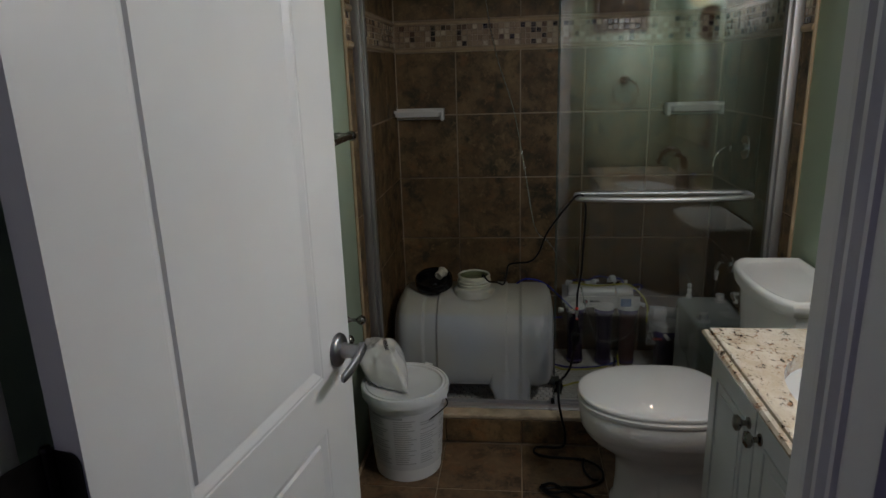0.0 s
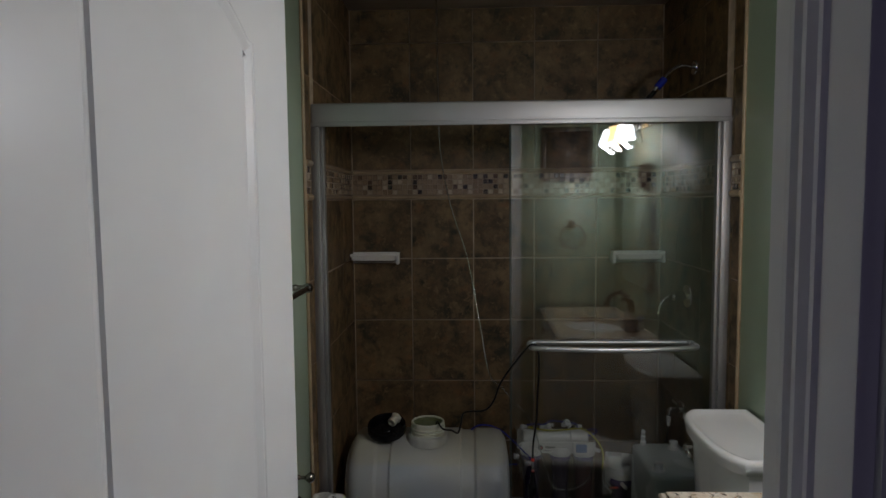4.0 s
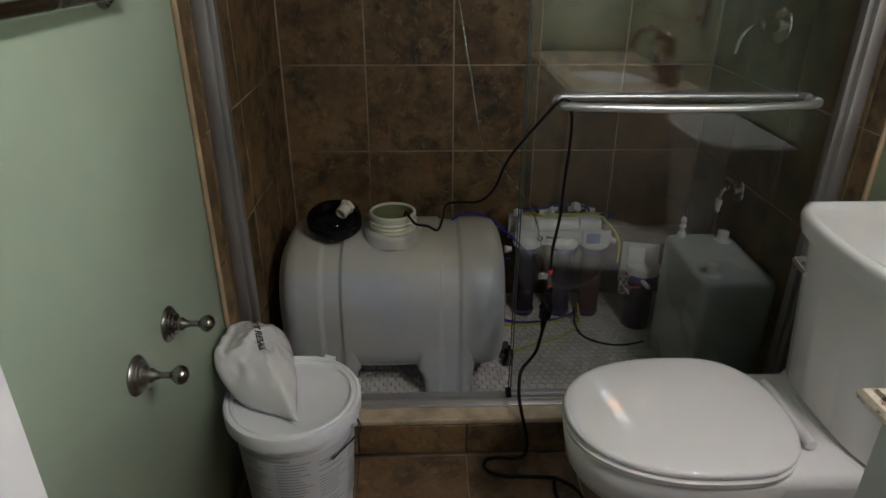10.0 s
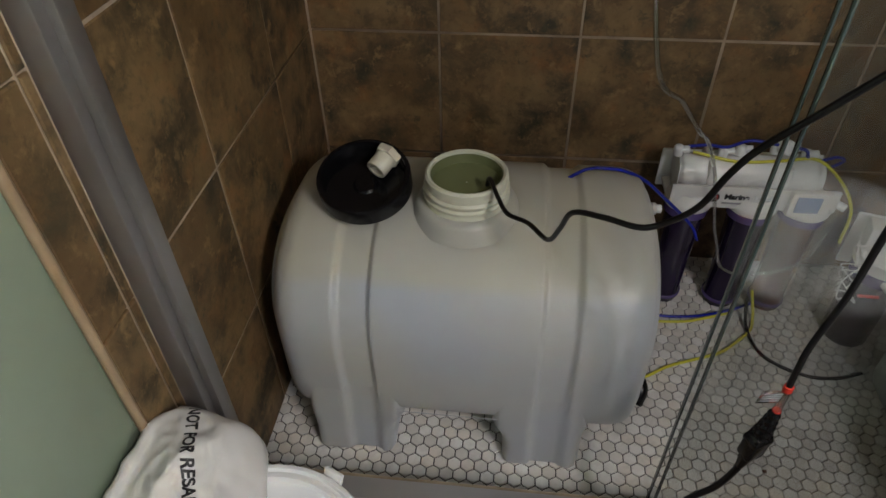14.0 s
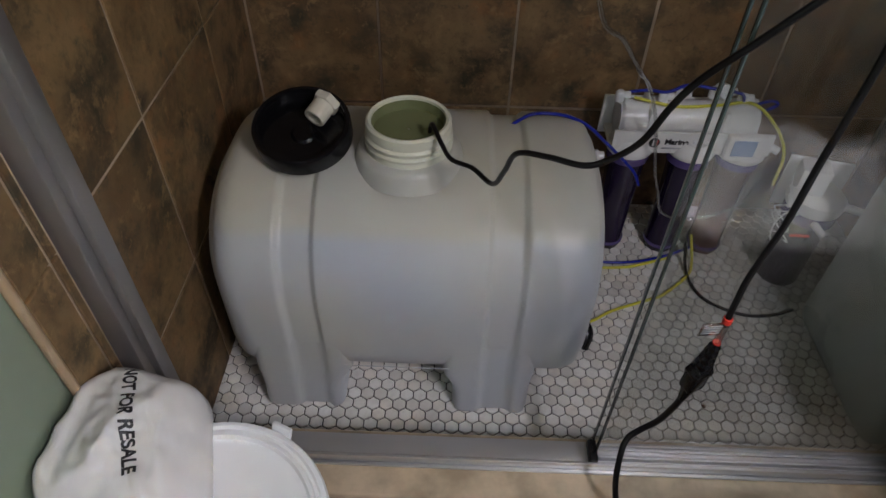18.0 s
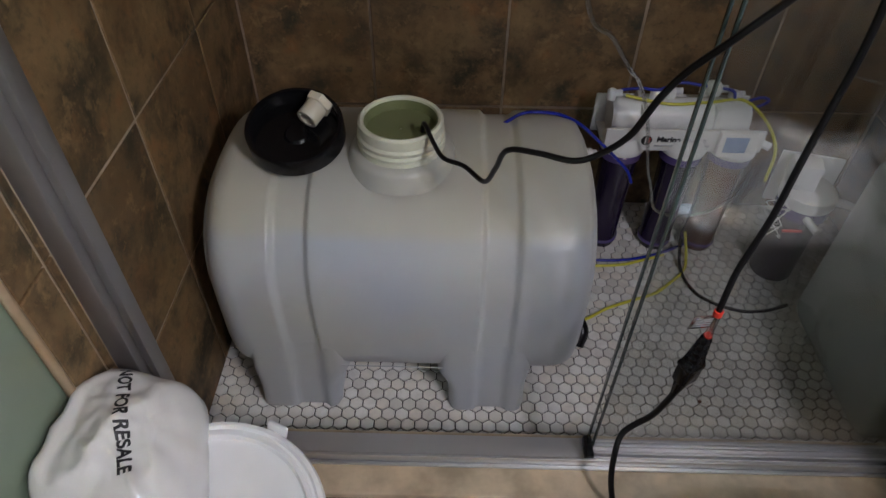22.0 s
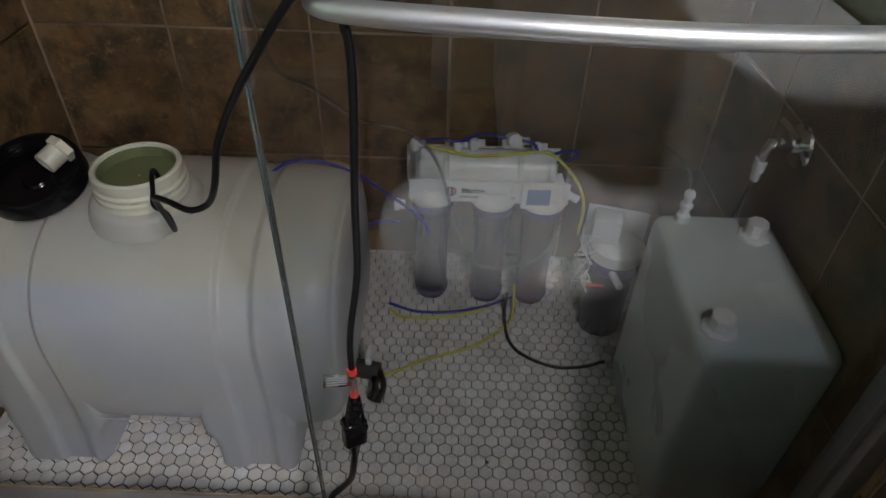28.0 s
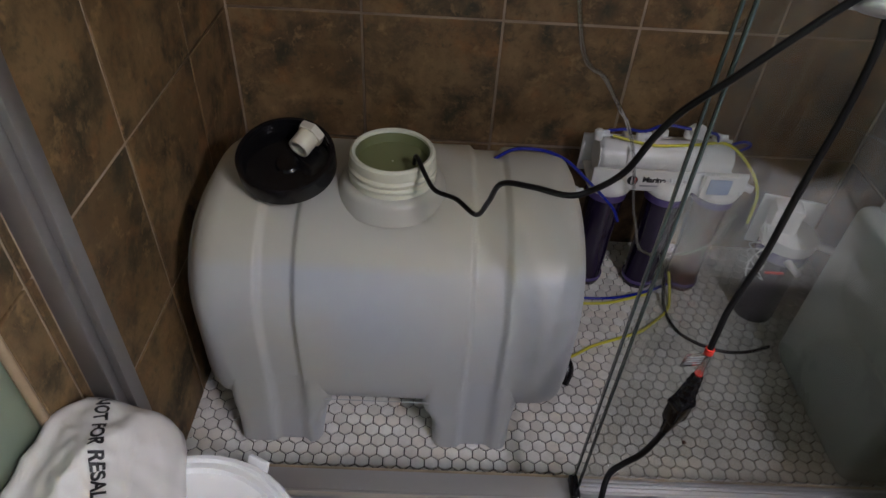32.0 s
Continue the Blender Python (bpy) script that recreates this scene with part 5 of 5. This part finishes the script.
part("socket_collar", box(-0.0155, 0.0150, -0.0120, 0.0120, -0.016, -0.006, 0.003, 2, None, pose(0.784, -0.855, 0.464, 0, 4, 28)), BLACK_PLASTIC, drop)
part("strain_relief", tube([(0.7815, -0.855, 0.424), (0.780, -0.855, 0.408), (0.779, -0.854, 0.386)], lambda t: 0.0115 - 0.006 * t, 4, 12), BLACK_PLASTIC, drop)
part("cord_tail", tube([(0.780, -0.855, 0.396), (0.776, -0.852, 0.36), (0.768, -0.845, 0.31), (0.752, -0.840, 0.275), (0.735, -0.845, 0.255), (0.726, -0.862, 0.235), (0.724, -0.885, 0.19), (0.735, -0.906, 0.13), (0.748, -0.914, 0.07), (0.745, -0.918, 0.02), (0.715, -0.918, 0.006), (0.672, -0.914, 0.006), (0.638, -0.922, 0.006), (0.632, -0.955, 0.006), (0.672, -0.978, 0.006), (0.74, -0.985, 0.006), (0.80, -0.990, 0.006), (0.846, -1.012, 0.006), (0.872, -1.060, 0.006), (0.860, -1.120, 0.006), (0.80, -1.158, 0.006), (0.72, -1.164, 0.006), (0.66, -1.178, 0.007), (0.690, -1.205, 0.014), (0.760, -1.190, 0.015), (0.815, -1.215, 0.013), (0.845, -1.270, 0.010), (0.846, -1.320, 0.006), (0.865, -1.385, 0.006), (0.93, -1.400, 0.006), (1.03, -1.402, 0.006), (1.15, -1.408, 0.006), (1.30, -1.42, 0.006)], 0.0048), RUBBER, drop)
part("loop", tube([(0.664, -1.172, 0.016), (0.646, -1.184, 0.016), (0.672, -1.215, 0.015), (0.74, -1.248, 0.012), (0.81, -1.275, 0.012), (0.842, -1.310, 0.013), (0.852, -1.36, 0.012), (0.868, -1.44, 0.006), (0.872, -1.56, 0.006)], 0.0048), RUBBER, drop)
part("loop", tube([(0.650, -1.181, 0.024), (0.69, -1.160, 0.018), (0.73, -1.196, 0.016), (0.79, -1.250, 0.017), (0.838, -1.298, 0.020)], 0.0048), RUBBER, drop)
part("loop", tube([(0.812, -0.996, 0.012), (0.806, -1.035, 0.007), (0.812, -1.075, 0.006), (0.83, -1.110, 0.007), (0.848, -1.125, 0.014)], 0.0048), RUBBER, drop)
drop.matrix_basis = Matrix.Translation((0.009, 0, 0))
yellow = thing("yellow_tubing", "thin yellow plastic tubing on the shower floor", "tubing")
part("line", tube([(0.735, -0.440, 0.05), (0.778, -0.425, 0.016), (0.84, -0.385, 0.011), (0.899, -0.360, 0.011), (0.96, -0.335, 0.011), (1.00, -0.304, 0.011), (1.045, -0.26, 0.011), (1.062, -0.22, 0.014), (1.065, -0.16, 0.05)], 0.0035), YELLOW_TUBE, yellow)
part("line", tube([(0.76, -0.22, 0.011), (0.79, -0.245, 0.011), (0.827, -0.248, 0.011), (0.90, -0.242, 0.011), (0.957, -0.224, 0.011), (1.01, -0.205, 0.012)], 0.0035), YELLOW_TUBE, yellow)
blue = thing("blue_tubing", "thin dark blue plastic tubing", "tubing")
part("line", tube([(0.570, -0.33, 0.470), (0.585, -0.33, 0.482), (0.605, -0.33, 0.494), (0.635, -0.329, 0.496), (0.675, -0.318, 0.484), (0.72, -0.30, 0.452), (0.77, -0.28, 0.398), (0.814, -0.263, 0.349), (0.845, -0.262, 0.315), (0.86, -0.265, 0.285)], 0.0033), BLUE_TUBE, blue)
part("line", tube([(0.76, -0.21, 0.018), (0.83, -0.232, 0.016), (0.92, -0.228, 0.016), (1.00, -0.205, 0.018), (1.06, -0.185, 0.03)], 0.0035), BLUE_TUBE, blue)
part("line", tube([(0.79, -0.20, 0.262), (0.755, -0.19, 0.255), (0.70, -0.20, 0.24), (0.66, -0.22, 0.20)], 0.0035), BLUE_TUBE, blue)
black_line = thing("black_tubing", "thin black tubing on the shower floor", "tubing")
part("line", tube([(1.045, -0.19, 0.05), (1.040, -0.25, 0.014), (1.052, -0.32, 0.011), (1.09, -0.36, 0.011), (1.151, -0.384, 0.011), (1.21, -0.380, 0.011), (1.262, -0.362, 0.011)], 0.004), RUBBER, black_line)
clear = thing("clear_tubing", "clear plastic tubing hanging down the shower wall", "tubing")
part("line", tube([(0.43, -0.20, 2.41), (0.434, -0.23, 2.10), (0.445, -0.30, 1.73), (0.49, -0.35, 1.48), (0.56, -0.40, 1.26), (0.61, -0.47, 1.00), (0.649, -0.515, 0.784), (0.70, -0.487, 0.72), (0.755, -0.42, 0.635), (0.812, -0.29, 0.545), (0.855, -0.225, 0.465), (0.880, -0.208, 0.400), (0.899, -0.205, 0.322), (0.912, -0.205, 0.27), (0.929, -0.205, 0.224), (0.950, -0.206, 0.165), (0.991, -0.205, 0.143), (1.04, -0.205, 0.146), (1.085, -0.205, 0.163), (1.12, -0.215, 0.21), (1.14, -0.21, 0.28)], 0.0040, 8, 12), CLEAR_TUBE, clear)

# drain valve low behind the tank
drain = thing("drain_valve", "dark drain valve with a white tap at the tank's end", "valve", (0.735, -0.440, 0.003))
part("body", bar((-0.03, 0.0, 0.05), (0.028, -0.01, 0.05), 0.020), VALVE_BODY, drain)
part("outlet", tube([(0.02, -0.01, 0.05), (0.03, -0.035, 0.035), (0.02, -0.055, 0.012)], 0.016), BLACK_PLASTIC, drain)
part("stem", bar((0.005, -0.003, 0.065), (0.008, -0.004, 0.105), 0.007), WHITE_PLASTIC, drain)
part("tap", bar((0.008, -0.022, 0.100), (0.008, 0.016, 0.100), 0.006), WHITE_PLASTIC, drain)

baseboard = solid("baseboard", box(-0.006, 0.006, YD + 0.02, -0.905, 0.0, 0.016, 0.004), PENCIL, "low tan stone strip along the green wall", "baseboard", "structure")

# ---- tiles ----


def cushion(w, h, t, bevel, name, material):
    """One tile in its own xy plane, proud along z, with a small rounded edge."""
    b = bmesh.new()
    x, y = w / 2, h / 2
    low = [b.verts.new(p) for p in ((-x, -y, 0), (x, -y, 0), (x, y, 0), (-x, y, 0))]
    mid = [b.verts.new(p) for p in ((-x, -y, t - bevel), (x, -y, t - bevel), (x, y, t - bevel), (-x, y, t - bevel))]
    x, y = x - bevel, y - bevel
    top_ = [b.verts.new(p) for p in ((-x, -y, t), (x, -y, t), (x, y, t), (-x, y, t))]
    for r0, r1 in ((low, mid), (mid, top_)):
        for i in range(4):
            b.faces.new((r0[i], r0[(i + 1) % 4], r1[(i + 1) % 4], r1[i]))
    b.faces.new(top_)
    return mesh_of(name, b, material, False)


SHARED = {}


def lay(parent, m, w, h, material, t=0.010, bevel=0.0018, name="tile"):
    key = (round(w, 4), round(h, 4), material.name, t)
    if key not in SHARED:
        SHARED[key] = cushion(w, h, t, bevel, name, material)
    ob = new(name, SHARED[key])
    ob.parent = parent
    ob.matrix_basis = m
    return ob


random.seed(11)
G = 0.0042
COLS = [0.0, 0.2890, 0.592, 0.8875, 1.186, XR]
ROWS = [0.003, 0.300, 0.605, 0.910, 1.215, 1.505]
ROWS_UP = [1.647, 1.945, 2.250, ZC]
YCOLS = [0.0, -0.242, -0.545, -0.765]


def jit():
    return random.uniform(-0.0006, 0.0006)


for rows in (ROWS, ROWS_UP):
    for z0, z1 in zip(rows, rows[1:]):
        for x0, x1 in zip(COLS, COLS[1:]):
            lay(wall_back, pose((x0 + x1) / 2, 0.011 + jit(), (z0 + z1) / 2, 90, 0, 0), x1 - x0 - G, z1 - z0 - G, WALL_TILE)
        for y0, y1 in zip(YCOLS, YCOLS[1:]):
            lay(wall_left, pose(-0.0095 + jit(), (y0 + y1) / 2, (z0 + z1) / 2, 90, 0, 90), abs(y1 - y0) - G, z1 - z0 - G, WALL_TILE)
            lay(wall_right, pose(XR + 0.0095 + jit(), (y0 + y1) / 2, (z0 + z1) / 2, 90, 0, -90), abs(y1 - y0) - G, z1 - z0 - G, WALL_TILE)
        # strips that finish the tiling outside the glass
        for parent, x, rz in ((wall_left, -0.0055, 90), (wall_right, XR + 0.0055, -90)):
            lay(parent, pose(x, -0.8785, (z0 + z1) / 2, 90, 0, rz), 0.0585, z1 - z0 - G, WALL_TILE)
            lay(parent, pose(x, -0.8378, (z0 + z1) / 2, 90, 0, rz), 0.0135, z1 - z0 - G, WALL_TILE)
# grout backing on the side walls of the shower
for parent, x0, x1 in ((wall_left, -0.0058, -0.0010), (wall_right, XR + 0.0010, XR + 0.0058)):
    part("grout_bed", box(x0, x1, -0.908, 0.011, 0.0, ZC), GROUT, parent)
    s = 1 if parent is wall_left else -1
    x = 0.0 if s > 0 else XR
    for y in (-0.847, -0.8285):
        part("joint_line", bar((x - s * 0.0005, y, 0.12), (x - s * 0.0005, y, 1.500), 0.0034, 8), GROUT, parent)
    part("edge_trim", bar((x - s * 0.001, -0.913, 0.0), (x - s * 0.001, -0.913, ZC), 0.0065, 10), PENCIL, parent)

for x in (0.0015, XR - 0.0015):
    part("corner_grout", bar((x, -0.001, 0.0), (x, -0.001, ZC), 0.0036, 8), GROUT, wall_back)

# mosaic band between two pencil lines
PITCH = 0.0245


def mosaic(n_cols, n_rows):
    b = bmesh.new()
    for i in range(n_cols):
        for j in range(n_rows):
            x, z, s, e, t = (i + 0.5) * PITCH, (j + 0.5) * PITCH, PITCH / 2 - 0.0013, PITCH / 2 - 0.0028, 0.006
            lo = [b.verts.new((x + sx * s, 0, z + sz * s)) for sx, sz in ((-1, -1), (1, -1), (1, 1), (-1, 1))]
            hi = [b.verts.new((x + sx * e, -t, z + sz * e)) for sx, sz in ((-1, -1), (1, -1), (1, 1), (-1, 1))]
            for k in range(4):
                b.faces.new((lo[k], lo[(k + 1) % 4], hi[(k + 1) % 4], hi[k]))
            b.faces.new(hi)
    return mesh_of("mosaic", b, MOSAIC, False)


for parent, m, n in ((wall_back, pose(0.002, 0.0045, 1.527), 60), (wall_left, pose(-0.003, -0.772, 1.527, 0, 0, 90), 31), (wall_right, pose(XR + 0.003, -0.006, 1.527, 0, 0, -90), 31), (wall_left, pose(-0.0025, -0.908, 1.527, 0, 0, 90), 3), (wall_right, pose(XR + 0.0025, -0.835, 1.527, 0, 0, -90), 3)):
    band = new("mosaic_band", mosaic(n, 4))
    band.parent, band.matrix_basis = parent, m
    tagged(band, "mosaic band of small cream, brown and black squares", kind="stuff")
for z in (1.516, 1.636):
    part("pencil_line", bar((0, 0.006, z), (XR, 0.006, z), 0.010, 10), PENCIL, wall_back)
    part("pencil_line", bar((0.0, -0.775, z), (0.0, 0.0, z), 0.008, 10), PENCIL, wall_left)
    part("pencil_line", bar((XR, -0.775, z), (XR, 0.0, z), 0.008, 10), PENCIL, wall_right)
    part("pencil_cap", tube([(0.0, -0.915, z), (0.0, -0.835, z)], 0.013, 1, 10, False), PENCIL, wall_left)
    part("pencil_cap", tube([(XR, -0.915, z), (XR, -0.835, z)], 0.013, 1, 10, False), PENCIL, wall_right)

# curb front and bathroom floor
for x0, x1 in zip([0.0, 0.2945, 0.592, 0.8875, 1.186], [0.2945, 0.592, 0.8875, 1.186, XR]):
    lay(curb, pose((x0 + x1) / 2, -0.879, 0.052, 90, 0, 0), x1 - x0 - G, 0.098, WALL_TILE)
    for y0, y1 in ((-1.188, -0.895), (-1.485, -1.188), (-1.782, -1.485), (-2.079, -1.782), (-2.376, -2.079), (-2.66, -2.376)):
        lay(floor, pose((x0 + x1) / 2, (y0 + y1) / 2, -0.0085 + jit(), 0, 0, 0), x1 - x0 - G, y1 - y0 - G, FLOOR_TILE)

# hexagon floor of the shower
HP = 0.0268
hex_b = bmesh.new()
for r, z in ((HP / math.sqrt(3) - 0.0013, 0.0), (HP / math.sqrt(3) - 0.0013, 0.0036), (HP / math.sqrt(3) - 0.0024, 0.0046)):
    for k in range(6):
        a = math.pi / 6 + k * math.pi / 3
        hex_b.verts.new((r * math.cos(a), r * math.sin(a), z))
hex_b.verts.ensure_lookup_table()
for s in (0, 6):
    for k in range(6):
        hex_b.faces.new([hex_b.verts[i] for i in (s + k, s + (k + 1) % 6, s + 6 + (k + 1) % 6, s + 6 + k)])
hex_b.faces.new([hex_b.verts[12 + k] for k in range(6)])
hex_mesh = mesh_of("hex_tile", hex_b, HEX, False)
rest = []
count = 0
row = 0
y = -0.7625
while y < 0.01:
    x = -0.0168 + (HP / 2 if row % 2 else 0)
    while x < XR + 0.012:
        near = y < -0.56 and 0.14 < x < 1.24
        if near and count < 300:
            ob = new("hex_tile", hex_mesh)
            ob.parent = shower_floor
            ob.matrix_basis = pose(x, y, 0.0015 + random.uniform(-0.0004, 0.0004), random.uniform(-0.8, 0.8), random.uniform(-0.8, 0.8), 0)
            count += 1
        else:
            rest.append((x, y))
        x += HP
    y += HP * math.sqrt(3) / 2
    row += 1
verts, faces = [], []
for x, y in rest:
    o = len(verts)
    verts += [(v.co.x + x, v.co.y + y, v.co.z + 0.0015) for v in hex_mesh.vertices]
    faces += [[i + o for i in p.vertices] for p in hex_mesh.polygons]
far_mesh = bpy.data.meshes.new("hex_tiles")
far_mesh.from_pydata(verts, [], faces)
far_mesh.materials.append(HEX)
far = new("hex_tiles", far_mesh)
far.parent = shower_floor
tagged(far, "more off-white hexagon tiles", kind="stuff")
